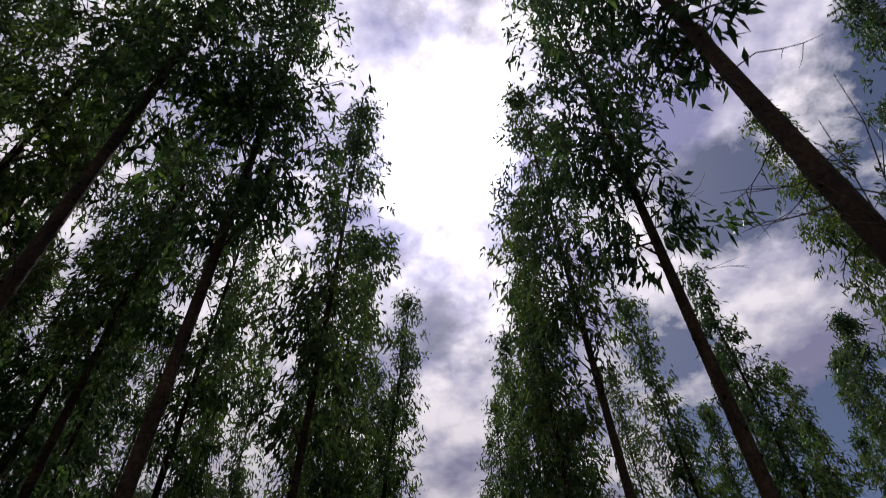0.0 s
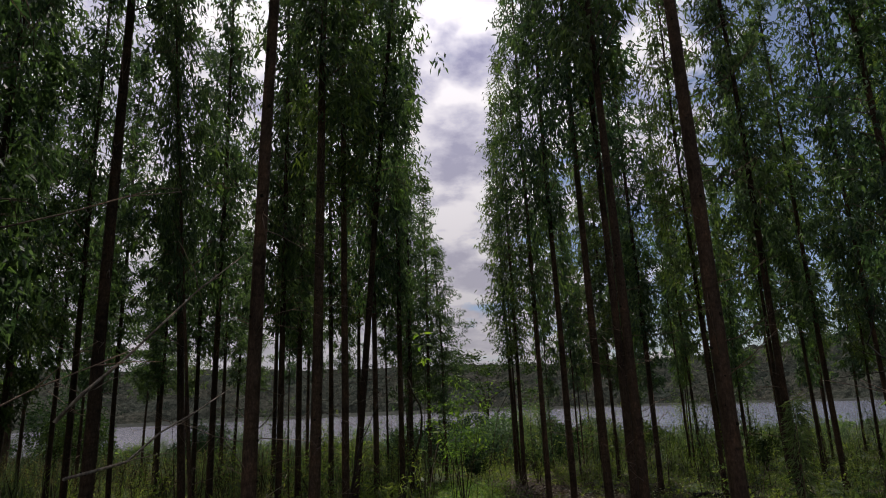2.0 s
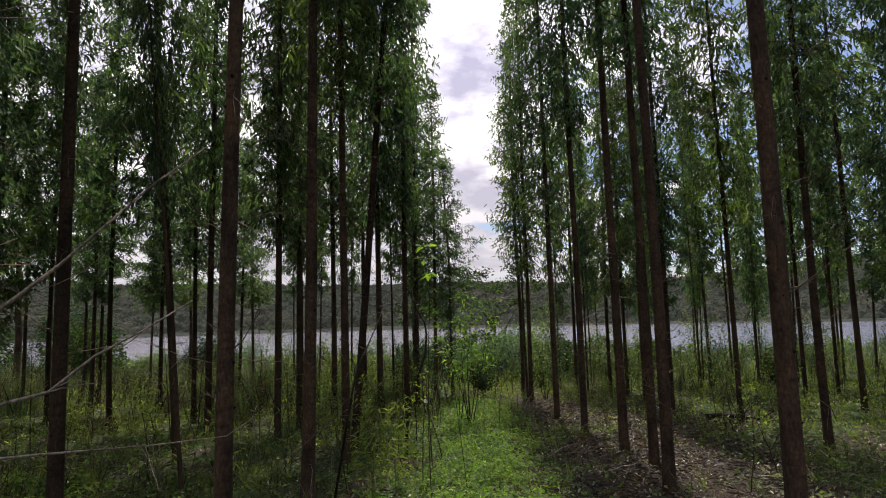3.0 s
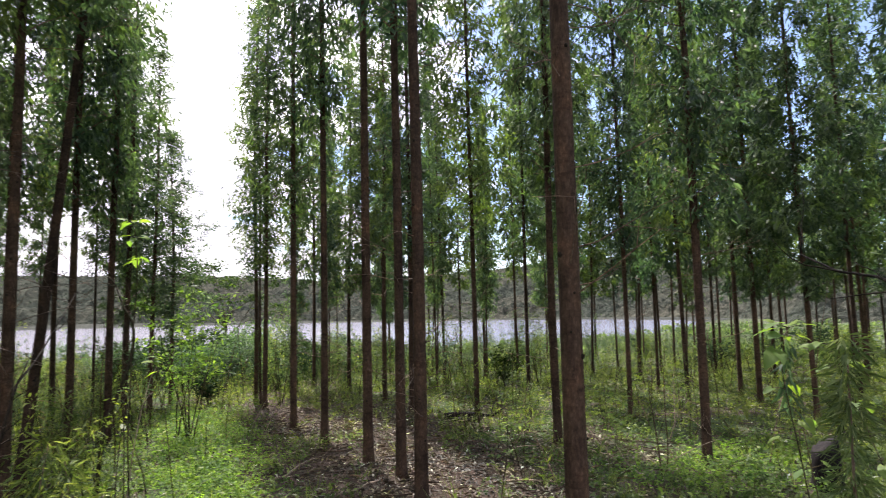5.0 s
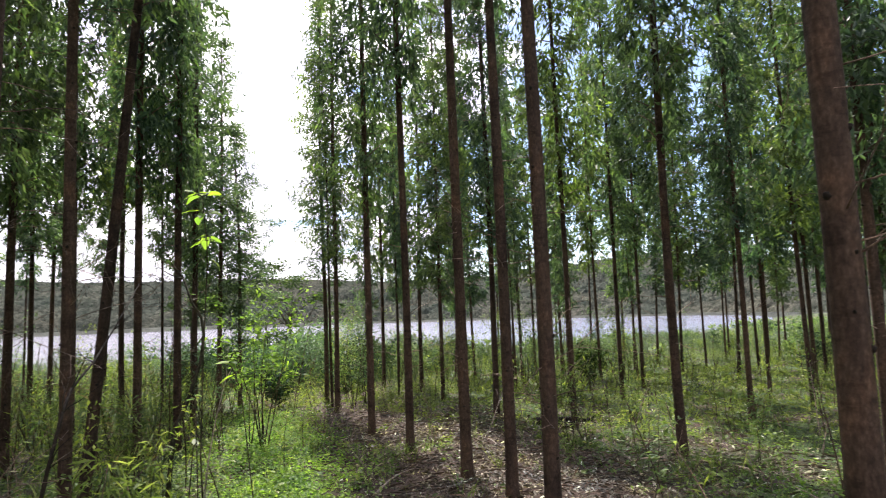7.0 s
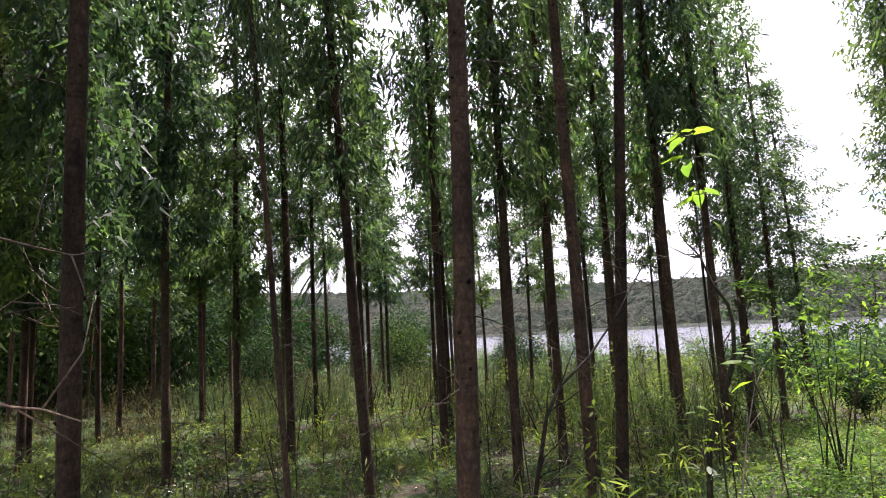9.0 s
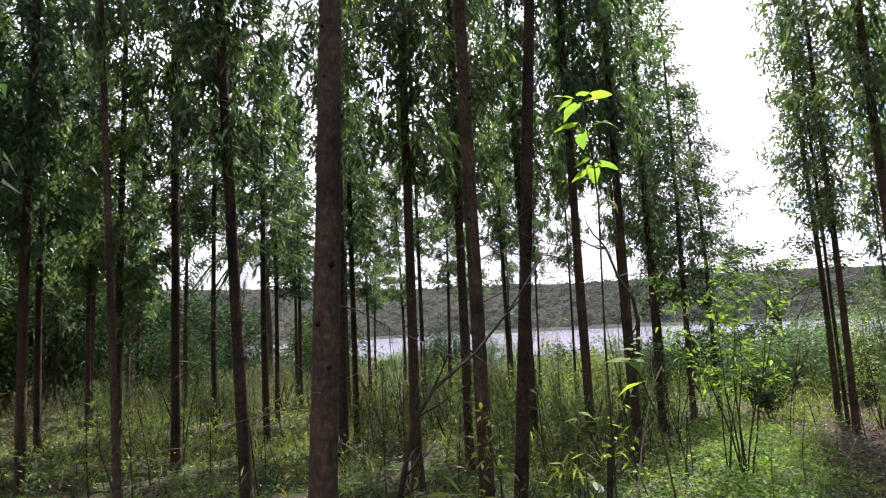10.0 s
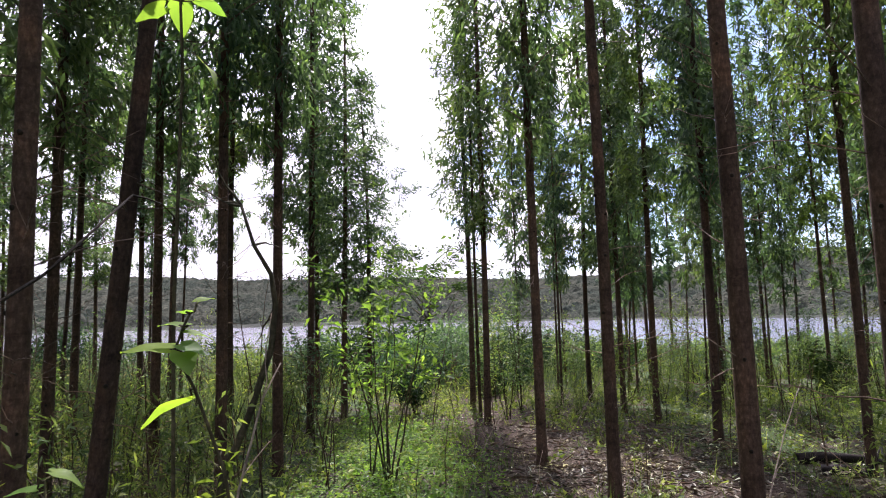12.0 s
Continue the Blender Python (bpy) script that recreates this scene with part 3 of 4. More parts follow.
def build_far_woods():
    az = np.arange(-76, 76.01, 0.38)
    ds, d = [], 78.0
    while d < 470:
        ds.append(d)
        d *= 1.0105
    verts, faces, n = [], [], len(az)
    for d in ds:
        for a in az:
            x, y = d * math.sin(radians(a)), d * math.cos(radians(a))
            e = lake(x, y)
            edge = min(1.0, max(0.0, (e - 1.10) / 0.05)) * min(1.0, max(0.0, (d - 80.0) / 30.0))
            verts.append((x, y, land(x, y) - 1.0 + edge * (1.0 + max(0.2, canopy_height(x, y)))))
    for i in range(len(ds) - 1):
        for k in range(n - 1):
            a = i * n + k
            if lake(verts[a][0], verts[a][1]) > 1.09:
                faces.append((a, a + 1, a + n + 1, a + n))
    tagged(new("far_woods", mesh_of("far_woods", verts, faces, SCRUB, False)), "dull olive-grey scrub and woods covering the far hills", "woods", kind="stuff")


def build_distance():
    rng = np.random.default_rng(77)
    build_far_woods()
    woods = []
    while len(woods) < 2000:
        a, d = rng.uniform(-75, 75), rng.uniform(200, 450)
        x, y = d * math.sin(radians(a)), d * math.cos(radians(a))
        if lake(x, y) < 1.13:
            continue
        r = rng.uniform(0.8, 2.2) * (0.6 + d / 400)
        woods.append((x, y, land(x, y) + 0.6, r, r * rng.uniform(1.0, 2.2)))
    foliage_mass("far_trees", woods, FAR, 3, 20, 0.25, "green crowns standing out of the far woods, coloured grey for haze", "woods")
    banks = []
    while len(banks) < 640:
        a = rng.uniform(-80, 80) if len(banks) < 400 else rng.uniform(36, 76)
        d = rng.uniform(24, 80)
        x, y = d * math.sin(radians(a)), d * math.cos(radians(a))
        e = lake(x, y)
        if e < 0.97 or (abs(a) < 40 and d < 30):
            continue
        r = rng.uniform(0.35, 0.8)
        banks.append((x, y, land(x, y) - 0.1, r, r * rng.uniform(0.6, 1.2)))
    foliage_mass("bank_scrub", banks, LEAF, 4, 85, 0.25, "low green scrub and reeds on the lake bank", "scrub")


build_distance()


# ---- floor cover ----
def ride(x, y):
    """How much dead leaf lies here (0..1): most along the ride's eastern side and under the first rows."""
    c = 1.45 - 0.05 * (y - 9)
    w = 1.15 if x < c else 2.1
    band = math.exp(-((x - c) / w) ** 2) * (1 if y < 12.5 else math.exp(-(y - 12.5) / 1.6))
    patch = max(0.0, noise.noise((x * 0.55, y * 0.55, 21)) + 0.25 * noise.noise((x * 1.9, y * 1.9, 22)))
    return min(1.0, band * (0.72 + 0.7 * noise.noise((x * 0.9, y * 0.9, 23))) + 0.75 * patch + 0.5 * math.exp(-((x + 1.3) / 0.8) ** 2 - ((y - 5.5) / 1.8) ** 2))


def scatter(rng, n, xr, yr, keep):
    out = []
    while len(out) < n:
        u = rng.random()
        y = yr[0] + (yr[1] - yr[0]) * (u ** 1.25 if yr[0] > 0 else 0.22 * u / 0.06 if u < 0.06 else 0.22 + 0.78 * ((u - 0.06) / 0.94) ** 1.25)
        half = 5 + 1.5 * max(0.0, y + 1)
        x = rng.uniform(max(xr[0], -half), min(xr[1], half))
        if rng.random() < keep(x, y):
            out.append((x, y, land(x, y)))
    return np.array(out)


def build_floor_cover():
    rng = np.random.default_rng(8)
    up = np.array([0, 0, 1.0])
    p = scatter(rng, 44000, (-8, 10), (-2.5, 17), ride)
    n = len(p)
    big = rng.uniform(0.03, 0.09, n)
    me = leaves("leaf_litter", p + up * rng.uniform(0.004, 0.045, (n, 1)), rng.normal(0, 1, (n, 3)) * [1, 1, 0.22], big, big * rng.uniform(0.22, 0.42, n), LITTER, rng, 0.4, 0.8)
    tagged(new("leaf_litter", me), "dry brown and pale fallen eucalyptus leaves on soil", "leaf litter", kind="stuff")
    # bits of bark and twig lying among the leaves
    p = scatter(rng, 5200, (-7, 9), (-2.5, 15), ride)
    n = len(p)
    me = leaves("twig_litter", p + up * rng.uniform(0.006, 0.04, (n, 1)), rng.normal(0, 1, (n, 3)) * [1, 1, 0.12], rng.uniform(0.10, 0.34, n), rng.uniform(0.005, 0.011, n), TWIG, rng, 0.5, 0.5)
    tagged(new("twig_litter", me), "thin broken twigs lying among the fallen leaves", "twigs", kind="stuff")

    # whitish flecks: dry leaves, and sun glints on weeds painted as pale leaves
    p = scatter(rng, 2000, (-10, 12), (2.5, 16), lambda x, y: 0.25 + 0.6 * max(0.0, noise.noise((x * 0.7, y * 0.7, 44))))
    n = len(p)
    me = leaves("pale_leaves", p + up * rng.uniform(0.01, 0.12, (n, 1)), rng.normal(0, 1, (n, 3)) * [1, 1, 0.3], rng.uniform(0.03, 0.085, n), rng.uniform(0.012, 0.030, n), PALE, rng, 0.3, 0.7)
    tagged(new("pale_fallen_leaves", me), "whitish dry leaves and painted leaf glints among the weeds", "leaf litter", kind="stuff")

    def weedy(x, y):
        clump = noise.noise((x * 0.8, y * 0.8, 5)) + 0.6 * noise.noise((x * 2.3, y * 2.3, 6))
        return min(1.0, max(0.03, 0.75 - 0.95 * ride(x, y) + 0.95 * clump))
    q = scatter(rng, 16500, (-13, 17), (-2.5, 20), weedy)
    m = len(q)
    k = 8
    lush = np.array([0.5 + 0.9 * max(0.0, 0.45 + noise.noise((a * 0.6, b * 0.6, 9))) for a, b, _ in q])
    tall = (np.abs(rng.normal(0.09, 0.07, m)) + 0.025) * lush
    base = np.repeat(q, k, 0)
    z = np.repeat(tall, k) * rng.uniform(0.2, 1.1, m * k)
    pos = base + rng.normal(0, 0.04, (m * k, 3)) * [1, 1, 0] + up * z[:, None]
    way = rng.normal(0, 1, (m * k, 3)) * [1, 1, 0.4] + [0, 0, 0.3]
    ln, wd = rng.uniform(0.025, 0.085, m * k), rng.uniform(0.014, 0.042, m * k)
    off = (np.abs(pos[:, 0]) > 6.5) | (pos[:, 1] > 10.5)
    me = leaves("low_weeds", pos[~off], way[~off], ln[~off], wd[~off], WEED, rng, 0.2, 0.5)
    tagged(new("low_weeds", me), "low green leafy weeds in patches over the floor", "weeds", kind="stuff")
    me = leaves("outer_weeds", pos[off], way[off], ln[off], wd[off], WEED, rng, 0.2, 0.5, True)
    tagged(new("low_weeds", me), "low green weeds under the outer rows of trees", "weeds", kind="stuff")
    q = scatter(rng, 9500, (-22, 26), (-2.5, 26), weedy)
    m, k = len(q), 6
    base = np.repeat(q, k, 0) + rng.normal(0, 0.03, (m * k, 3)) * [1, 1, 0]
    way = rng.normal(0, 0.4, (m * k, 3)) * [1, 1, 0] + [0, 0, 1]
    me = leaves("grass", base, way, rng.uniform(0.10, 0.40, m * k) * np.repeat(1 + np.clip(q[:, 1] - 16, 0, 8) * 0.09, k), rng.uniform(0.005, 0.012, m * k), WEED, rng, simple=True)
    tagged(new("grass", me), "tufts of thin green grass blades", "grass", kind="stuff")

    # lush low growth along the sunlit western half of the ride
    q = scatter(rng, 3400, (-2.2, 0.9), (4.5, 15), lambda x, y: math.exp(-((x + 0.55 + 0.06 * (y - 9)) / 0.6) ** 2) * min(1.0, max(0.1, 0.7 + noise.noise((x * 1.3, y * 1.3, 71)))))
    q = np.concatenate([q, scatter(rng, 900, (-8, 8), (4.5, 10), lambda x, y: max(math.exp(-(math.hypot(x - px, y - py) / r) ** 2) for px, py, r in ((4.5, 6.5, 0.8), (5.6, 7.2, 0.7), (-5.6, 6.4, 0.7), (-4.4, 6.0, 0.5))))])
    m, k = len(q), 8
    base = np.repeat(q, k, 0)
    z = np.repeat(np.abs(rng.normal(0.08, 0.05, m)) + 0.03, k) * rng.uniform(0.3, 1.1, m * k)
    pos = base + rng.normal(0, 0.04, (m * k, 3)) * [1, 1, 0] + up * z[:, None]
    way = rng.normal(0, 1, (m * k, 3)) * [1, 1, 0.35] + [0, 0, 0.3]
    me = leaves("lush_weeds", pos, way, rng.uniform(0.025, 0.06, m * k), rng.uniform(0.014, 0.034, m * k), LUSH, rng, 0.15, 0.6)
    tagged(new("lush_weeds", me), "lush bright green low weeds in the sunlit ride", "weeds", kind="stuff")

    # grey-green reeds towards the water
    q = scatter(rng, 5200, (-26, 30), (13, 42), lambda x, y: min(1, max(0.03, 0.45 + 1.3 * noise.noise((x * 0.3, y * 0.3, 51)))) if (x < -2.4 or y > 19 + 0.3 * max(0.0, x)) else 0.0)
    m, k = len(q), 6
    base = np.repeat(q, k, 0) + rng.normal(0, 0.07, (m * k, 3)) * [1, 1, 0]
    way = rng.normal(0, 0.16, (m * k, 3)) * [1, 1, 0] + [0, 0, 1]
    me = leaves("reeds", base, way, rng.uniform(0.4, 1.0, m * k), rng.uniform(0.010, 0.020, m * k), REED, rng, simple=True)
    tagged(new("reeds", me), "dry grey-green reeds and tall grass near the water", "reeds", kind="stuff")

    # tall leafy growth under the western rows and beyond the eastern ones
    def reedy(x, y):
        w = (1.0 if y > 9.5 else 0.45) if x < -1.3 - 0.05 * y and y > 6.0 else 0.0
        e = 0.42 if y > 13.5 - 0.1 * x and x > -2.0 else 0.35 if x > 9 and y > 6 else 0.10 if x > 2.6 and y > 6.5 else 0.0
        return max(w, e) * min(1, max(0.04, 0.5 + 1.4 * noise.noise((x * 0.7, y * 0.7, 31))))
    q = scatter(rng, 4300, (-18, 22), (6, 25), reedy)
    m, k = len(q), 14
    tall = rng.uniform(0.2, 1.0, m) ** 1.5 * np.where(q[:, 1] > 10.5, 1.0, 0.5)
    base = np.repeat(q, k, 0)
    lean = np.repeat(rng.normal(0, 0.16, (m, 2)), k, 0)
    s = np.tile(np.linspace(0.1, 1.0, k), m)
    h = np.repeat(tall, k) * s
    pos = base + np.stack([lean[:, 0] * h, lean[:, 1] * h, h], 1)
    way = rng.normal(0, 0.75, (m * k, 3)) * [1, 1, 0.5] + [0, 0, 0.8]
    ln, wd = rng.uniform(0.06, 0.17, m * k), rng.uniform(0.010, 0.028, m * k)
    brown = np.repeat(np.array([noise.noise((a * 0.5, b * 0.5, 33)) for a, b, _ in q]) + rng.normal(0, 0.25, m) - 0.06 * (q[:, 0] + 4.0) > 0.12, k)
    lf = leaves("reedy_leaves", pos[~brown], way[~brown], ln[~brown], wd[~brown], WEED, rng, 0.2, 0.2)
    tagged(new("tall_weed_leaves", lf), "narrow green leaves of tall weeds between the trunks", "weeds", kind="stuff")
    lf = leaves("withered_leaves", pos[brown], way[brown], ln[brown], wd[brown] * 0.8, DRY, rng, 0.2, 0.2)
    tagged(new("dry_weed_leaves", lf), "withered brown leaves of tall dry weeds", "weeds", kind="stuff")
    st = leaves("stems", q, np.stack([rng.normal(0, 0.16, m), rng.normal(0, 0.16, m), np.ones(m)], 1), tall * 1.25, 0.010, STALK, rng, 0.1)
    tagged(new("tall_weed_stems", st), "thin stalks of tall weeds", "weeds", kind="stuff")


build_floor_cover()
# ---- single plants and dead wood ----
def sapling(name, label, x, y, h, spread, mat, seed, stems=4, count=420, leaf=(0.05, 0.09), broad=0.45, group="", bare=3, simple=False):
    """A leafy young tree or shrub: several thin stems, twigs and leaves."""
    rng = np.random.default_rng(seed)
    t = thing(name, label, "shrub", group, pose(x, y, land(x, y)))
    pos, way, stalks = [], [], []
    for _ in range(stems):
        a, f = rng.uniform(0, 2 * math.pi), rng.uniform(0.65, 1.0)
        pts, rad = wander(rng, (math.cos(a) * 0.03, math.sin(a) * 0.03, -0.03), (math.cos(a) * spread * 0.5 / h, math.sin(a) * spread * 0.5 / h, 1), h * f, 8, 0.07, 0.005 + 0.0025 * h, 0.002)
        child("stem", tubes("stem", [(pts, rad, 5)], STALK, 5), t)
        for k in range(bare, 9):
            for _ in range(2):
                b = rng.uniform(0, 2 * math.pi)
                tw, _ = wander(rng, pts[k], (math.cos(b), math.sin(b), 0.5), spread * rng.uniform(0.3, 0.75), 3, 0.2, 0.003, 0.001)
                stalks.append((tw[0], tw[-1] - tw[0]))
                for q in tw[1:]:
                    c = max(2, count // (stems * 42))
                    pos.append(np.array(q) + rng.normal(0, 0.03 * max(1.0, h / 1.1), (c, 3)))
                    way.append(rng.normal(0, 0.7, (c, 3)) + np.array(tw[-1] - tw[0]) * 2 + [0, 0, -0.15])
    pos, way = np.concatenate(pos), np.concatenate(way)
    n = len(pos)
    ln = rng.uniform(*leaf, n)
    sp, sw = np.array([tuple(p) for p, _ in stalks]), np.array([tuple(w) for _, w in stalks])
    child("foliage", leaves("foliage", np.concatenate([pos, sp]), np.concatenate([way, sw]), np.concatenate([ln, np.linalg.norm(sw, axis=1)]),
                            np.concatenate([ln * broad, np.full(len(sp), 0.004)]), mat, rng, 0.2, 0.4, simple), t)
    return t


def plume(name, label, x, y, h, reach, mat, seed, count, leaf, narrow, lean=(0.0, 0.0)):
    """One upright weed: a straight stem thick with long narrow leaves that arch out and hang."""
    rng = np.random.default_rng(seed)
    t = thing(name, label, "weed", "", pose(x, y, land(x, y)))
    pts = [Vector((lean[0] * f * f * h, lean[1] * f * f * h, h * f)) for f in np.linspace(0, 1, 9)]
    child("stem", tubes("stem", [(pts, list(np.linspace(0.009, 0.002, 9)), 6)], TWIG, 6), t)
    f = rng.uniform(0.12, 1.0, count) ** 0.8
    a = rng.uniform(0, 2 * math.pi, count)
    out = np.stack([np.cos(a), np.sin(a), 0 * a], 1)
    at = np.stack([lean[0] * f * f * h, lean[1] * f * f * h, h * f], 1)
    r = rng.uniform(0, 1, (count, 1)) * (reach * (1.15 - 0.6 * f))[:, None]
    pos = at + out * r + np.array([0, 0, 1.0]) * (0.06 - 0.25 * r)
    way = out + rng.normal(0, 0.3, (count, 3)) + np.array([0, 0, 1.0]) * rng.uniform(-1.3, 0.5, (count, 1))
    ln = rng.uniform(*leaf, count)
    child("foliage", leaves("foliage", pos, way, ln, ln * narrow, mat, rng, 0.2), t)
    return t


def blade(w, l, droop, seed, mat):
    """One broad heart-shaped leaf with a fold along its middle vein, wavy edges and a pointed tip, along +y."""
    rng = np.random.default_rng(seed)
    v, f = [], []
    rows, across = 11, (-1.0, -0.55, 0.0, 0.55, 1.0)
    for i in range(rows):
        s = i / (rows - 1)
        b = 0.52 * (math.sin(math.pi * min(1.0, s * 0.93 + 0.07) ** 0.62) ** 0.85 if s < 1 else 0.0)
        z = -droop * s * s * l
        for u in across:
            e = 1 + (rng.normal(0, 0.035) if abs(u) > 0.9 else 0.0)
            back = -0.16 * l * abs(u) * (1 - s) ** 4
            v.append((u * b * w * e, s * l + back, z + 0.16 * abs(u) * b * w + 0.035 * w * math.sin(9 * s + 2 * u) * abs(u)))
    k = len(across)
    for i in range(rows - 1):
        for c in range(k - 1):
            a = i * k + c
            f.append((a, a + 1, a + k + 1, a + k))
    return mesh_of("leaf", v, f, mat, True)


BLADES = [blade(0.082, 0.125, 0.2, 1, LIME), blade(0.074, 0.115, 0.35, 2, LIME), blade(0.062, 0.095, 0.1, 3, LIME)]
GREEN_BLADES = [blade(0.082, 0.125, 0.25, 4, YOUNG), blade(0.074, 0.115, 0.4, 5, YOUNG), blade(0.062, 0.1, 0.15, 6, YOUNG)]


def broadleaf(label, stem, spots, seed, size=1.0, r0=0.006, wilted=0, kinds=BLADES, petiole=0.012):
    """A thin plant with single large leaves. stem: points; spots: which point, heading and droop of each leaf."""
    rng = np.random.default_rng(seed)
    t = thing("broadleaf_plant", label, "plant", "", pose(*stem[0]))
    o = Vector(stem[0])
    pts = [Vector(p) - o for p in stem]
    child("stem", tubes("stem", [(pts, list(np.linspace(r0, 0.002, len(pts))), 6)], STALK, 6), t)
    for k, heading, tilt, scale in spots:
        lf = new("leaf", kinds[int(rng.integers(0, 3))])
        lf.parent = t
        stalk = Vector((math.sin(radians(-heading)), math.cos(radians(heading)), 0.25)) * petiole
        foot = pts[k] + stalk + Vector(rng.normal(0, 0.012, 3))
        child("leaf_stalk", tubes("leaf_stalk", [([pts[k], pts[k] + stalk * 0.6, foot], [0.0022, 0.0018, 0.0014], 4)], STALK, 4), t)
        lf.matrix_basis = Matrix.Translation(foot) @ pose(0, 0, 0, tilt, rng.uniform(-25, 25), heading) @ Matrix.Scale(scale * size, 4)
    if wilted:
        q = np.array([tuple(pts[2].lerp(pts[-2], s)) for s in rng.uniform(0.3, 1.0, wilted)]) + rng.normal(0, 0.022, (wilted, 3))
        child("withered_foliage", leaves("withered_foliage", q, rng.normal(0, 0.5, (wilted, 3)) + [0, 0, -1.0], rng.uniform(0.04, 0.11, wilted), rng.uniform(0.010, 0.024, wilted), LEAF, rng, 0.3), t, "hanging dull withered leaves")
    return t


def dead_branch(label, points, r0, seed, forks=4, mat=None, name="dead_branch"):
    rng = np.random.default_rng(seed)
    t = thing(name, label, "branch", "", pose(*points[0]))
    o = Vector(points[0])
    pts = [Vector(p) - o for p in points]
    child("limb", tubes("limb", [(pts, list(np.linspace(r0, r0 * 0.35, len(pts))), 7)], mat or TWIG, 7), t)
    for _ in range(forks):
        k = int(rng.integers(1, len(pts)))
        d = (pts[k] - pts[k - 1]).normalized() + Vector(rng.normal(0, 0.7, 3))
        child("twig", tubes("twig", [(*wander(rng, pts[k], d, rng.uniform(0.15, 0.45), 5, 0.2, r0 * 0.35, 0.0012), 4)], mat or TWIG, 4), t)
    return t


def stump(x, y, h, r, seed):
    rng = np.random.default_rng(seed)
    t = thing("tree_stump", "short charred black tree stump with a slanted broken top among weeds", "stump", "", pose(x, y, land(x, y), 0, 0, 20))
    n, v, f = 16, [], []
    rows = [-0.1, 0.0, 0.08, 0.18, 0.28, 1.0]
    for i, z in enumerate(rows):
        for k in range(n):
            a = 2 * math.pi * k / n
            w = r * (1.25 if z <= 0.0 else 1.08 if z < 0.1 else 1.0) * (1 + 0.16 * noise.noise((math.cos(a) * 2, math.sin(a) * 2, z * 4)))
            zz = z if z < 1 else h * (0.95 + 0.16 * math.cos(a + 0.6) + 0.20 * noise.noise((math.cos(a) * 3, math.sin(a) * 3, 9)))
            w *= 0.82 if z >= 1 else 1.0
            v.append((w * math.cos(a), w * math.sin(a), zz * (h / 0.36) if z < 1 else zz))
    for i in range(len(rows) - 1):
        for k in range(n):
            a, b = i * n + k, i * n + (k + 1) % n
            f.append((a, b, b + n, a + n))
    top = len(v)
    v.append((0, 0, h * 0.94))
    f += [((len(rows) - 1) * n + k, (len(rows) - 1) * n + (k + 1) % n, top) for k in range(n)]
    child("stump_body", mesh_of("stump_body", v, f, CHARRED, True), t)
    for k in range(4):
        a = k * 1.6 + rng.uniform(0, 0.6)
        child("root", tubes("root", [([Vector((math.cos(a) * r * s, math.sin(a) * r * s, 0.07 - 0.07 * s)) for s in (0.7, 1.3, 2.0)], [0.035, 0.025, 0.008], 6)], CHARRED, 6), t)
    return t


def palm(x, y, h, seed):
    rng = np.random.default_rng(seed)
    t = thing("palm_tree", "palm with arching feathery fronds beyond the plantation", "palm", "", pose(x, y, land(x, y)))
    child("trunk", tubes("trunk", [([Vector((0.08 * math.sin(z), 0, z)) for z in np.linspace(-0.1, h, 10)], list(np.linspace(0.15, 0.10, 10)), 9)], BARK, 9), t)
    for k in range(15):
        a = k * 2.4 + rng.uniform(-0.2, 0.2)
        rise = rng.uniform(0.2, 1.1)
        pts = []
        for s in np.linspace(0, 1, 9):
            r = 3.0 * s
            pts.append(Vector((math.cos(a) * r, math.sin(a) * r, h + rise * 2.2 * s - 3.2 * s * s)))
        fr = child("frond", tubes("frond", [(pts, list(np.linspace(0.02, 0.004, 9)), 4)], TWIG, 4), t)
        P, W = [], []
        side = np.array([-math.sin(a), math.cos(a), 0])
        for i in range(46):
            s = 0.12 + 0.88 * i / 45
            j = min(7, int(s * 8))
            q = np.array(pts[j].lerp(pts[j + 1], s * 8 - j))
            d = np.array(pts[j + 1] - pts[j])
            for sg in (-1, 1):
                P.append(q)
                W.append(sg * side + d * 1.4 + np.array([0, 0, -0.45]))
        lf = leaves("leaflets", np.array(P), np.array(W), 0.65, 0.06, SHADE, rng, 0.1)
        ob = new("leaflet_fan", lf)
        ob.parent = fr
    return t


def umbrella_tree(x, y, h, seed):
    """A small open tree with a flat-topped crown on bare forking limbs."""
    rng = np.random.default_rng(seed)
    t = thing("open_crowned_tree", "small open tree with a flat leafy crown near the lake", "tree", "", pose(x, y, land(x, y)))
    runs, cores = [], []
    base, br = wander(rng, (0, 0, -0.1), (0.05, 0, 1), h * 0.45, 5, 0.05, 0.07, 0.045)
    runs.append((base, br, 7))
    for k in range(11):
        a = 2.4 * k + rng.uniform(-0.3, 0.3)
        p, r = wander(rng, base[-1 - k % 3], (math.cos(a), math.sin(a), rng.uniform(0.9, 1.3)), h * rng.uniform(0.50, 0.58), 5, 0.10, 0.03, 0.008)
        runs.append((p, r, 5))
        cores += [p[-1], p[-1] + Vector(rng.normal(0, 0.25, 3)), p[-1] + Vector(rng.normal(0, 0.25, 3))]
    child("trunk", tubes("trunk", runs, STALK, 5), t)
    c = np.repeat(np.array([tuple(q) for q in cores]), 60, 0)
    n = len(c)
    me = leaves("crown", c + rng.normal(0, 1, (n, 3)) * [0.26, 0.26, 0.10], rng.normal(0, 1, (n, 3)) * [1, 1, 0.4], rng.uniform(0.12, 0.26, n), rng.uniform(0.05, 0.11, n), SHADE, rng, 0.2, 0.5)
    child("crown", me, t)
    return t


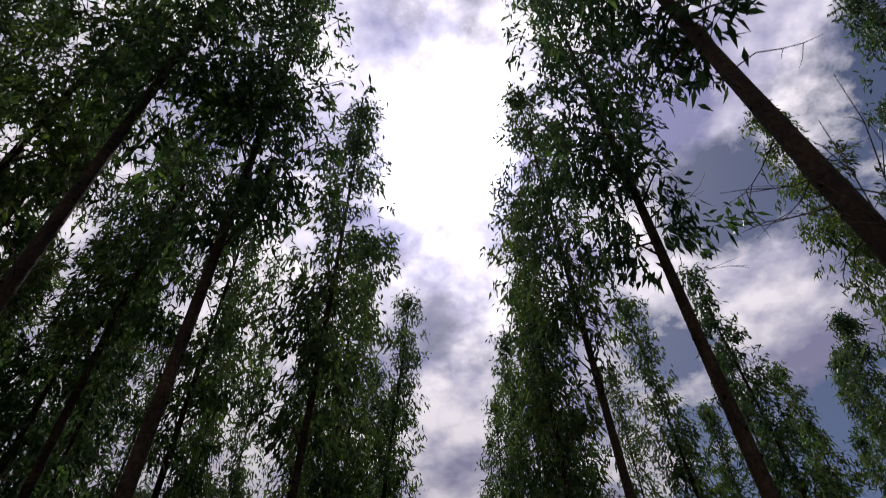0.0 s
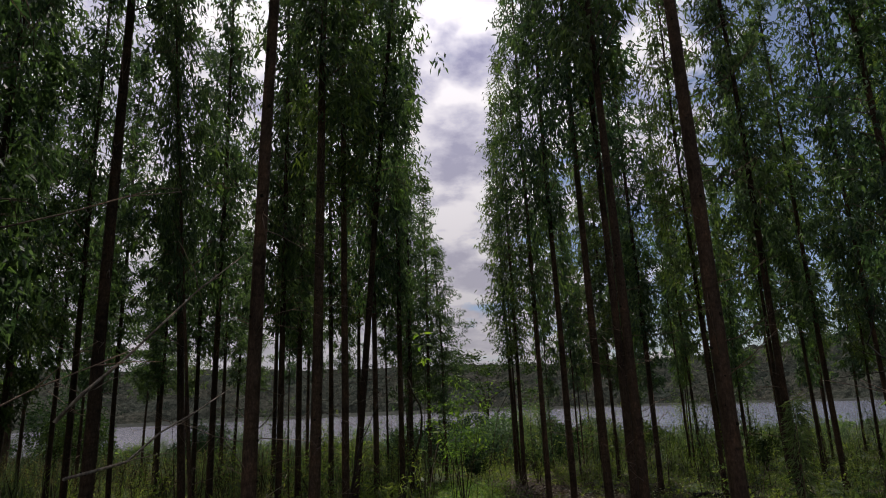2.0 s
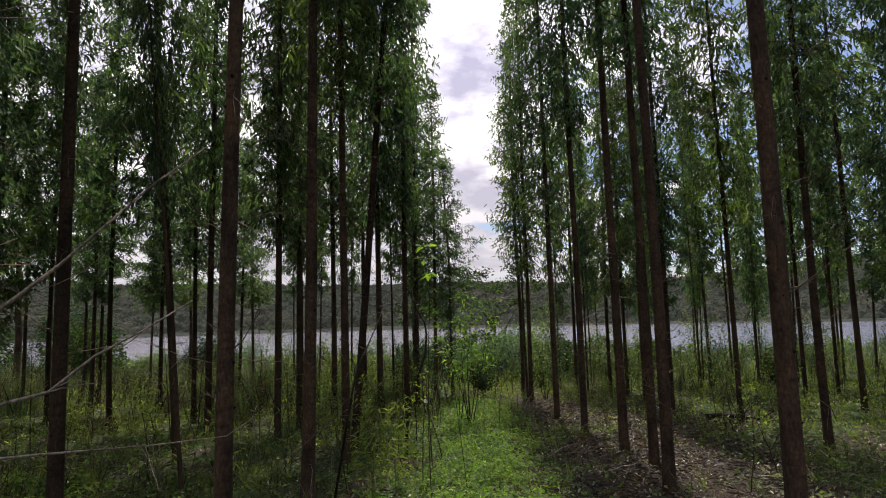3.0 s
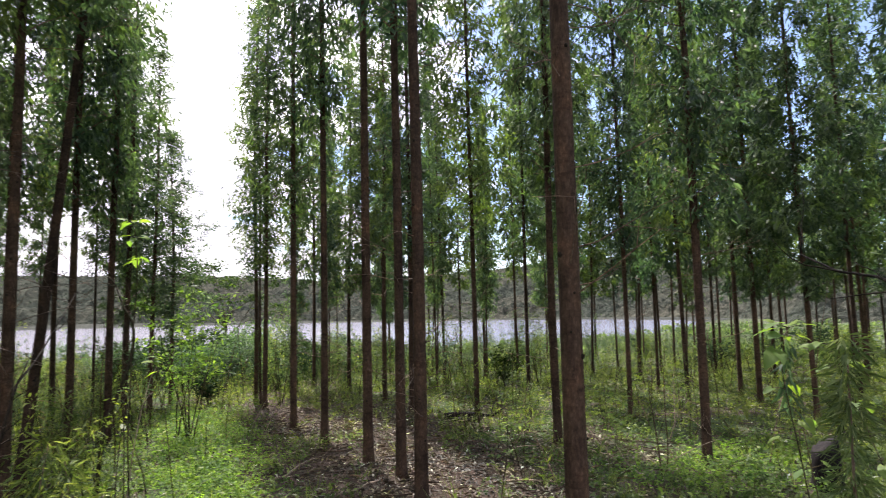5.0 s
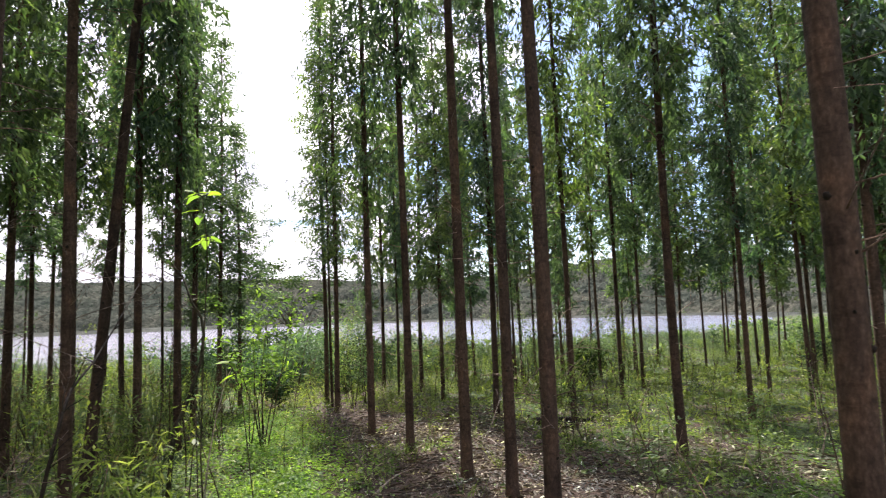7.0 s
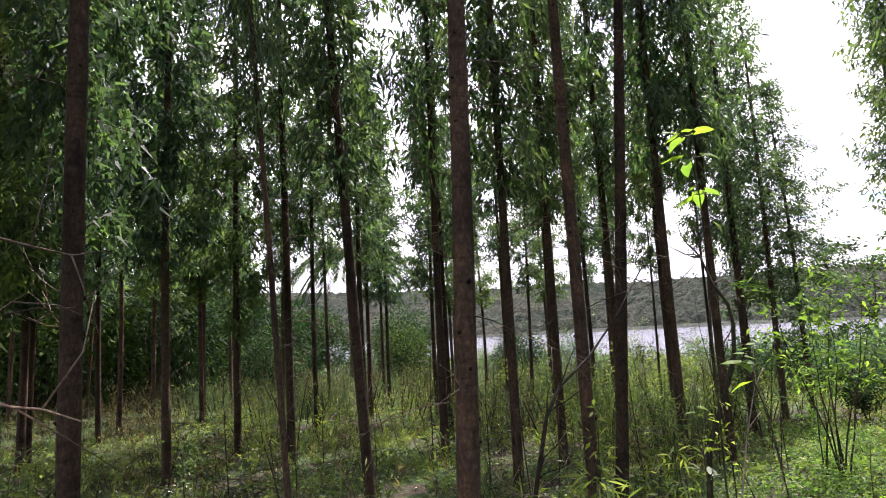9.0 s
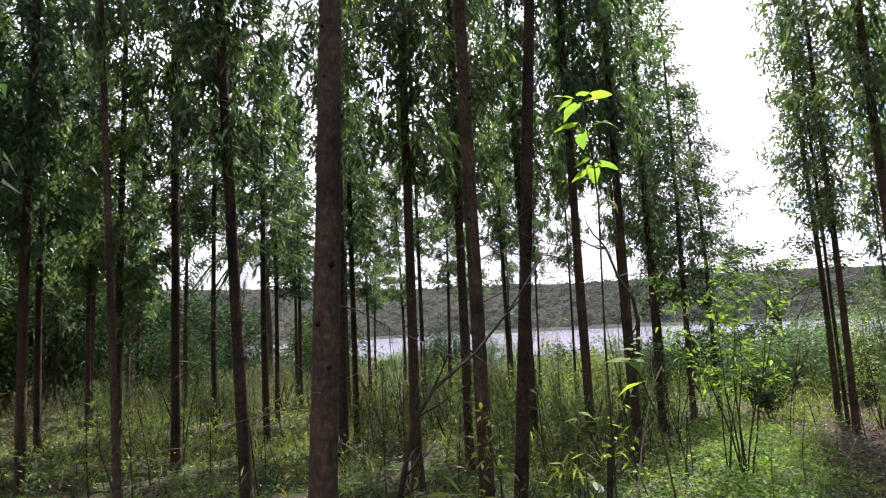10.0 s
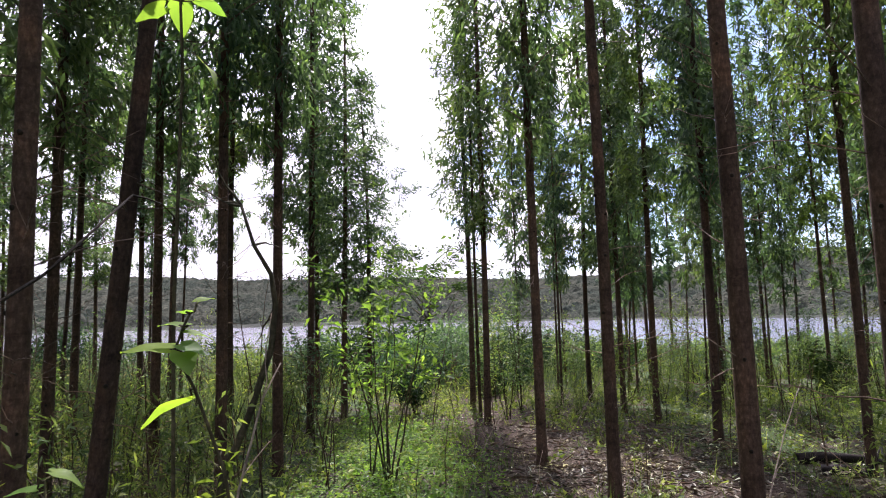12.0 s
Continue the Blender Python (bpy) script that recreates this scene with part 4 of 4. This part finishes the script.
def bush(name, label, category, x, y, h, r, seed, mat, lobes=9, count=6000, leaf=0.14, group=""):
    """A dense rounded bush or low tree: a short forking stem and a lumpy crown."""
    rng = np.random.default_rng(seed)
    t = thing(name, label, category, group, pose(x, y, land(x, y)))
    runs, P, W = [], [], []
    for k in range(lobes):
        a, f = 2.4 * k + rng.uniform(-0.4, 0.4), (k + 0.7) / lobes
        top = Vector((math.cos(a) * r * 0.62 * (1 - 0.6 * f), math.sin(a) * r * 0.62 * (1 - 0.6 * f), h * (0.25 + 0.55 * f)))
        runs.append(([Vector((0, 0, -0.1)), top * 0.5 + Vector((0, 0, h * 0.05)), top], [0.03 + 0.012 * h, 0.02 + 0.006 * h, 0.01], 5))
        n = count // lobes
        u = rng.normal(0, 1, (n, 3))
        u /= np.linalg.norm(u, axis=1, keepdims=True)
        s = r * rng.uniform(0.42, 0.62)
        P.append(np.array(top) + u * rng.uniform(0.45, 1.0, (n, 1)) ** 0.4 * [s, s, min(s, h * 0.3)] * (1 + 0.25 * np.sin(u[:, :1] * 7 + k) * np.cos(u[:, 1:2] * 6)))
        W.append(u + rng.normal(0, 0.6, (n, 3)) + [0, 0, -0.3])
    child("stem", tubes("stem", runs, TWIG, 5), t)
    P, W = np.concatenate(P), np.concatenate(W)
    P[:, 2] = np.maximum(P[:, 2], 0.05)
    n = len(P)
    child("crown", leaves("crown", P, W, rng.uniform(0.7, 1.3, n) * leaf, rng.uniform(0.3, 0.5, n) * leaf, mat, rng, 0.2), t)
    return t


def plant_singles():
    # yellow-green saplings in the ride
    sapling("sapling", "bushy young shrub with small yellow-green leaves in the open ride", -0.77, 11.2, 2.25, 0.55, YOUNG, 41, 6, 1250, (0.04, 0.10), 0.42, bare=4)
    sapling("sapling", "slender yellow-green sapling beside a taller shrub in the ride", -1.0, 11.5, 1.55, 0.36, LUSH, 42, 3, 400, (0.034, 0.065), 0.42, bare=4)
    sapling("sapling", "slender green sapling growing beside the western row", -1.75, 12.9, 2.1, 0.5, LEAF, 43, 4, 800, (0.03, 0.06))
    sapling("sapling", "green sapling at the foot of the last eastern trees", 0.72, 15.4, 2.1, 0.5, WEED, 44, 4, 700, (0.03, 0.06))
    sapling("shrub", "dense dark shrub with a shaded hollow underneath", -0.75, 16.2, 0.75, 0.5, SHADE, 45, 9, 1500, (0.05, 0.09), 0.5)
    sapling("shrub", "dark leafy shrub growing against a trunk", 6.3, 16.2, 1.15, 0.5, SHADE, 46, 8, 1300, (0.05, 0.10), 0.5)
    # a belt of shrubs before the water
    rng = np.random.default_rng(6)
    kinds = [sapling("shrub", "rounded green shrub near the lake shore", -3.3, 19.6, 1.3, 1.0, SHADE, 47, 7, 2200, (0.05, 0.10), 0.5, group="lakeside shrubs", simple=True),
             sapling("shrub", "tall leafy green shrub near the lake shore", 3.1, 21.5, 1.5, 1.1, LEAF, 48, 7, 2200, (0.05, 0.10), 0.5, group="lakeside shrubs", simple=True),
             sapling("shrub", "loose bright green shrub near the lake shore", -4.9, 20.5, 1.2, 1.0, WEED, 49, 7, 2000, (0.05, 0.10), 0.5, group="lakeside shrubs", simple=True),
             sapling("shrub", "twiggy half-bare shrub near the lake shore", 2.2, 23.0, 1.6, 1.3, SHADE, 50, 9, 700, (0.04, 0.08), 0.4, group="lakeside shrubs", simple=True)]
    spots = []
    for _ in range(76):
        a, d = rng.uniform(-62, 62), rng.uniform(21, 44)
        spots.append((d * math.sin(radians(a)), d * math.cos(radians(a))))
    for x, y in spots:
        s = rng.uniform(0.45, 1.05) * (0.75 + math.hypot(x, y) / 120)
        copy_thing(kinds[int(rng.integers(0, 4))], pose(x, y, land(x, y), 0, 0, rng.uniform(0, 360)) @ Matrix.Scale(s, 4))
    # their dark leaf colour carries the shade of the side away from the sun
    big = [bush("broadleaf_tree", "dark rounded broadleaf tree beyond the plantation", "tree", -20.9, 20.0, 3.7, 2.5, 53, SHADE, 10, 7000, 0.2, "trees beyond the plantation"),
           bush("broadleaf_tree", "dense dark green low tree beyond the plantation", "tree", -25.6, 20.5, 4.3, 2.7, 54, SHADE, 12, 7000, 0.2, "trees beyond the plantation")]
    for x, y, s in ((-16.8, 23.6, 0.62), (-28.0, 21.0, 1.2), (-26.0, 27.0, 1.0), (-24.5, 12.5, 1.25), (-27.5, 15.5, 1.5), (-31.0, 18.0, 1.3), (-13.6, 27.5, 0.5), (-22.0, 30.0, 0.8), (-19.6, 14.4, 0.95), (-19.2, 11.0, 1.1), (-22.4, 16.6, 1.05), (-22.0, 8.4, 1.3), (-17.2, 16.9, 0.5)):
        copy_thing(big[int(rng.integers(0, 2))], pose(x, y, land(x, y), 0, 0, rng.uniform(0, 360)) @ Matrix.Scale(s, 4))
    # dark shrubs closing the end of the ride
    dark = [bush("shrub", "dull green shrub closing the end of the ride", "shrub", -0.2, 21.8, 1.5, 1.3, 56, LEAF, 8, 4200, 0.10, "dark shrubs at the ride's end"),
            bush("shrub", "low dark shrub with a ragged top", "shrub", 1.6, 23.5, 1.3, 1.2, 57, SHADE, 7, 5600, 0.095, "dark shrubs at the ride's end")]
    for x, y, s in ((-2.3, 22.6, 1.1), (-0.9, 24.6, 1.25), (3.4, 24.6, 1.0), (0.7, 19.8, 0.6), (1.3, 21.0, 0.7), (-1.2, 21.4, 0.8), (-3.9, 24.8, 0.9), (5.5, 26.0, 0.9), (0.6, 25.5, 1.3)):
        copy_thing(dark[int(rng.integers(0, 2))], pose(x, y, land(x, y), 0, 0, rng.uniform(0, 360)) @ Matrix.Scale(s, 4))
    # slim leafy saplings between the last trunks and the water
    slim = [sapling("sapling", "slim light green sapling between the last trunks", 1.0, 17.6, 2.6, 0.42, LEAF, 64, 3, 650, (0.05, 0.10), 0.35, group="lakeside saplings", bare=2, simple=True),
            sapling("sapling", "thin leafy sapling with small olive leaves near the lake", 2.4, 20.4, 2.1, 0.45, WEED, 65, 4, 600, (0.04, 0.08), 0.4, group="lakeside saplings", bare=2, simple=True)]
    for k in range(40):
        y = rng.uniform(16.0, 24.0)
        x = rng.uniform(0.4, 11.0) if k < 28 else rng.uniform(-9.0, -2.6)
        copy_thing(slim[k % 2], pose(x, y, land(x, y), rng.normal(0, 3), rng.normal(0, 3), rng.uniform(0, 360)) @ Matrix.Scale(rng.uniform(0.6, 1.1), 4))
    # thin bare stems standing between the rows
    rods = []
    for k, h in enumerate((1.1, 1.6, 2.1)):
        t = thing("bare_stem", "thin upright bare stem with a few side twigs", "stem", "bare stems", pose(-3.0 + 0.5 * k, 9.3 + k, land(-3.0 + 0.5 * k, 9.3 + k)))
        pts, rad = wander(rng, (0, 0, -0.05), (rng.normal(0, 0.08), rng.normal(0, 0.08), 1), h, 8, 0.05, 0.009, 0.002)
        st = child("stem", tubes("stem", [(pts, rad, 5)], BARK, 5), t)
        for q in (3, 5, 6):
            child("twig", tubes("twig", [(*wander(rng, pts[q], (rng.normal(), rng.normal(), 0.8), 0.35, 4, 0.15, 0.003, 0.001), 3)], BARK, 3), st)
        rods.append(t)
    n = 0
    while n < 170:
        y, x = rng.uniform(6.2, 20), rng.uniform(-9, 10)
        if (-1.3 < x < 2.5 and y < 14) or (x > 0 and rng.random() < 0.55):
            continue
        copy_thing(rods[n % 3], pose(x, y, land(x, y), rng.normal(0, 4), rng.normal(0, 4), rng.uniform(0, 360)) @ Matrix.Scale(rng.uniform(0.5, 1.1), 4))
        n += 1
    umbrella_tree(-0.95, 31.0, 5.3, 51)
    palm(-20.6, 24.5, 5.9, 52)
    # thin upright weeds in the ride and under the rows
    weeds = [sapling("weed_stalk", "thin upright weed with sparse narrow leaves", -1.3, 7.6, 0.9, 0.28, WEED, 61, 2, 150, (0.05, 0.11), 0.2, group="weed stalks"),
             sapling("weed_stalk", "spindly tall weed with small leaves", -0.9, 8.2, 1.25, 0.25, WEED, 62, 1, 110, (0.04, 0.08), 0.35, group="weed stalks"),
             sapling("weed_stalk", "bare thin weed stem with few leaves", -0.4, 9.4, 0.7, 0.2, WEED, 63, 1, 80, (0.04, 0.07), 0.35, group="weed stalks")]
    n = 0
    while n < 90:
        y = rng.uniform(5.5, 17)
        x = rng.uniform(-7, 7.5)
        if -1.7 < x < 1.5 and y < 8.0:
            continue
        if -0.3 < x < 3.2 and y < 12 and rng.random() < 0.8:
            continue
        if x > -1.2 and rng.random() < 0.5:
            continue
        copy_thing(weeds[n % 3], pose(x, y, land(x, y), 0, 0, rng.uniform(0, 360)) @ Matrix.Scale(rng.uniform(0.6, 1.25), 4))
        n += 1
    # broad-leaved plants
    g = land(-0.55, 6.75)
    broadleaf("thin plant with large bright yellow-green leaves lit by the sun",
              [(-0.50, 6.62, g), (-0.57, 6.5, 0.6), (-0.605, 6.38, 1.05), (-0.641, 6.35, 1.178), (-0.672, 6.35, 1.236), (-0.66, 6.35, 1.272), (-0.65, 6.35, 1.292)],
              [(4, 92, 4, 0.80), (3, 84, -18, 0.72), (4, -150, -22, 0.46), (4, -110, -10, 0.36), (6, -30, 25, 0.30), (5, 78, 12, 0.38), (5, -75, -5, 0.40), (6, 150, 10, 0.28)], 71, 0.98, 0.0035)
    g = land(-0.95, 6.5)
    broadleaf("small plant with three spreading pale green leaves", [(-0.84, 6.42, g), (-0.85, 6.38, 0.6), (-0.86, 6.35, 1.05)], [(2, 95, -5, 0.5), (2, -80, -12, 0.42), (2, 10, 5, 0.4)], 78, 1.0, 0.005)
    pale = broadleaf("thin stem holding up one whitish leaf beside the path", [(-0.97, 6.75, g), (-0.95, 6.7, 0.4), (-0.92, 6.66, 0.70), (-0.9, 6.65, 0.74)], [(3, 170, 55, 0.5), (2, -60, 20, 0.35)], 77)
    for ob in pale.children:
        if ob.name.startswith("leaf"):
            ob.data = ob.data.copy()
            ob.data.materials[0] = PALE
    g = land(-0.95, 7.0)
    broadleaf("tall thin plant topped by a cluster of glowing green leaves", [(-0.89, 7.0, g), (-0.92, 6.95, 0.6), (-0.89, 6.85, 1.3), (-0.86, 6.8, 1.86), (-0.86, 6.78, 2.02), (-0.88, 6.78, 2.2), (-0.89, 6.78, 2.32)],
              [(4, 90, -25, 0.7), (4, -60, -20, 0.75), (4, 10, -50, 0.6), (5, 100, -5, 0.9), (5, -90, -10, 0.7), (5, 180, -30, 0.7), (6, 60, -15, 0.8), (6, -70, 5, 0.8), (6, 140, 10, 0.6), (3, -100, -40, 0.6), (6, -10, 30, 0.5), (5, 30, -20, 0.7), (5, -130, -5, 0.6), (6, 100, -25, 0.7), (4, 150, -15, 0.6), (4, -110, -10, 0.6), (6, -140, 0, 0.6)], 72, 1.1, petiole=0.04)
    g = land(2.6, 3.75)
    broadleaf("climbing plant with bright green leaves and hanging dry foliage", [(2.66, 3.72, g), (2.62, 3.74, 0.45), (2.56, 3.76, 0.9), (2.52, 3.77, 1.15), (2.50, 3.77, 1.32), (2.53, 3.77, 1.40), (2.56, 3.76, 1.45)],
              [(5, 110, -5, 0.85), (5, -60, 8, 1.0), (6, -48, 14, 1.05), (5, 62, -10, 0.7), (4, 120, -28, 0.95), (4, -35, -30, 0.7), (4, 150, -15, 0.7), (5, 180, -8, 0.7), (6, 95, 5, 0.8), (6, 20, 35, 0.4), (6, -120, 0, 0.6), (3, 100, -15, 0.6), (3, -70, -20, 0.7), (2, 60, -10, 0.5)], 73, 1.1, 0.004, 60, GREEN_BLADES, 0.07)
    g = land(2.9, 3.6)
    broadleaf("slanting thin plant with broad green leaves", [(3.05, 3.50, g), (2.98, 3.55, 0.42), (2.92, 3.6, 0.75), (2.85, 3.66, 1.05), (2.80, 3.7, 1.25), (2.76, 3.72, 1.36)],
              [(5, 100, -10, 0.7), (5, -60, -5, 0.8), (4, -90, -12, 0.9), (4, 70, -20, 0.6), (3, -70, -15, 0.9), (3, 110, -25, 0.6), (3, -130, -20, 0.7), (2, -50, -10, 0.55), (4, 170, -25, 0.7), (5, 20, 10, 0.6), (4, 30, -15, 0.7), (2, 120, -20, 0.7), (1, -80, -10, 0.6), (1, 70, -25, 0.5), (3, 20, -10, 0.6)], 74, 1.1, 0.0045, 0, GREEN_BLADES, 0.06)
    broadleaf("thin leafy stem leaning among the weeds", [(2.95, 3.9, land(2.95, 3.9)), (2.80, 3.85, 0.4), (2.68, 3.8, 0.75), (2.62, 3.78, 0.98)],
              [(3, -80, -20, 0.5), (3, 60, 5, 0.45), (2, -120, -30, 0.6), (2, 90, -10, 0.6), (1, -60, -15, 0.6), (1, 130, -20, 0.5), (3, 150, -10, 0.7)], 79, 1.2, 0.005, 0, GREEN_BLADES, 0.05)
    plume("feathery_weed", "tall feathery green weed close to the path", 1.23, 2.36, 1.46, 0.055, WEED, 75, 1900, (0.022, 0.06), 0.12, (0.02, 0.0))
    plume("feathery_weed", "arching weed with long narrow pale green leaves", -1.42, 6.45, 0.85, 0.22, WEED, 76, 170, (0.10, 0.17), 0.11, (0.1, -0.05))
    plume("feathery_weed", "arching weed with long narrow pale green leaves", -1.22, 6.62, 0.7, 0.2, WEED, 80, 140, (0.10, 0.17), 0.11, (-0.08, -0.05))
    sapling("feathery_weed", "drooping dark weed with narrow leaves under a trunk", 2.05, 2.6, 0.75, 0.25, LEAF, 59, 3, 260, (0.07, 0.12), 0.3)
    # dead wood
    b = "bare crooked dead branch leaning among the western trunks"
    dead_branch(b, [(-1.75, 6.25, -0.16), (-1.62, 6.34, 0.7), (-1.57, 6.39, 1.0), (-1.60, 6.61, 1.11), (-1.62, 7.07, 1.24), (-1.62, 7.52, 1.45), (-1.56, 7.98, 1.81)], 0.013, 81, 9, DARKWOOD)
    dead_branch("bent bare sapling forking into curved limbs", [(-1.48, 8.7, land(-1.48, 8.7)), (-1.43, 8.73, 0.45), (-1.31, 8.77, 0.76), (-1.2, 8.81, 1.12), (-1.18, 8.81, 1.36), (-1.2, 8.8, 1.52), (-1.29, 8.78, 1.68), (-1.36, 8.78, 1.9)], 0.024, 82, 6, STALK)
    dead_branch("thin pale dry stem beside the path", [(-0.98, 7.2, land(-0.98, 7.2)), (-0.91, 7.22, 0.5), (-0.86, 7.24, 0.8), (-0.8, 7.26, 1.05), (-0.75, 7.27, 1.15)], 0.006, 83, 2, DEADWOOD)
    dead_branch("long bare grey branch caught on a trunk", [(-2.38, 2.77, 1.51), (-2.29, 2.85, 1.66), (-2.18, 3.06, 1.87), (-1.95, 3.44, 2.33), (-1.77, 3.65, 2.58)], 0.012, 84, 6, DEADWOOD)
    dead_branch("thin dry branch arching over the weeds", [(-1.98, 2.33, 1.26), (-1.83, 2.57, 1.31), (-1.76, 2.74, 1.44), (-1.66, 2.92, 1.54), (-1.57, 3.19, 1.68)], 0.008, 85, 3, DEADWOOD)
    dead_branch("thin pale dry twig reaching sideways from a trunk", [(-1.98, 1.75, 1.2), (-1.71, 2.03, 1.16), (-1.59, 2.25, 1.14), (-1.43, 2.59, 1.1), (-1.25, 2.9, 1.08)], 0.006, 86, 2, DEADWOOD)
    dead_branch("dark broken branch slanting down from a trunk", [(1.62, 2.22, 0.72), (1.74, 2.32, 1.21), (1.78, 2.37, 1.26), (1.84, 2.48, 1.37), (1.85, 2.57, 1.5), (1.87, 2.64, 1.6), (1.95, 2.81, 1.65), (2.01, 3.0, 1.68), (2.06, 3.2, 1.76)], 0.010, 87, 9, DARKWOOD)
    stump(5.18, 5.96, 0.43, 0.125, 91)
    rng = np.random.default_rng(92)
    for x, y, turn, ln in ((3.2, 11.3, 20, 0.5), (0.4, 8.6, 60, 0.9), (2.4, 7.4, -30, 0.8), (2.2, 10.3, 100, 0.7), (3.1, 8.8, 10, 0.6), (3.6, 6.4, 70, 0.9), (2.9, 6.1, -50, 0.6), (1.0, 7.6, 35, 0.5), (4.2, 8.0, 120, 0.8), (-1.6, 5.9, 15, 0.9)):
        g = land(x, y)
        c, s = math.cos(radians(turn)) * ln, math.sin(radians(turn)) * ln
        dead_branch("fallen dry stick lying on the leaf litter", [(x, y, g + 0.01), (x + c * 0.4, y + s * 0.4, g + 0.05), (x + c * 0.75, y + s * 0.75, g + 0.04), (x + c, y + s, g + 0.02)], 0.012, int(x * 10 + 100), 2, DEADWOOD, "fallen_stick")
    # a charred log and low mounds of litter under the eastern rows
    dead_branch("charred black log half sunk in the leaf litter", [(3.35, 12.05, land(3.35, 12.05) + 0.03), (3.6, 12.0, land(3.6, 12) + 0.06), (3.95, 11.95, land(3.95, 11.95) + 0.05), (4.2, 11.95, land(4.2, 11.95) + 0.01)], 0.075, 93, 3, CHARRED, "charred_log")
    dead_branch("dark rotten log lying against a trunk", [(3.35, 11.6, land(3.35, 11.6) + 0.02), (3.5, 11.5, land(3.5, 11.5) + 0.06), (3.66, 11.45, land(3.66, 11.45) + 0.03)], 0.07, 94, 5, CHARRED, "charred_log")
    # thin bare twigs standing and leaning between the trunks
    rng = np.random.default_rng(95)
    n = 0
    while n < 46:
        y, x = rng.uniform(5.2, 13.5), rng.uniform(-5.5, 7.0)
        if -1.4 < x < 2.2 and y < 8.6:
            continue
        g, a, ln = land(x, y), rng.uniform(0, 2 * math.pi), rng.uniform(0.5, 1.3)
        up = rng.uniform(0.4, 1.0)
        pts = [(x + math.cos(a) * ln * f * 0.6, y + math.sin(a) * ln * f * 0.6, g + ln * up * f * (1.15 - 0.3 * f)) for f in (0, 0.3, 0.6, 0.85, 1.0)]
        dead_branch("thin dry branched twig standing in the weeds", pts, 0.006, 200 + n, 5, DEADWOOD if n % 2 else TWIG, "dry_twig")
        n += 1


plant_singles()
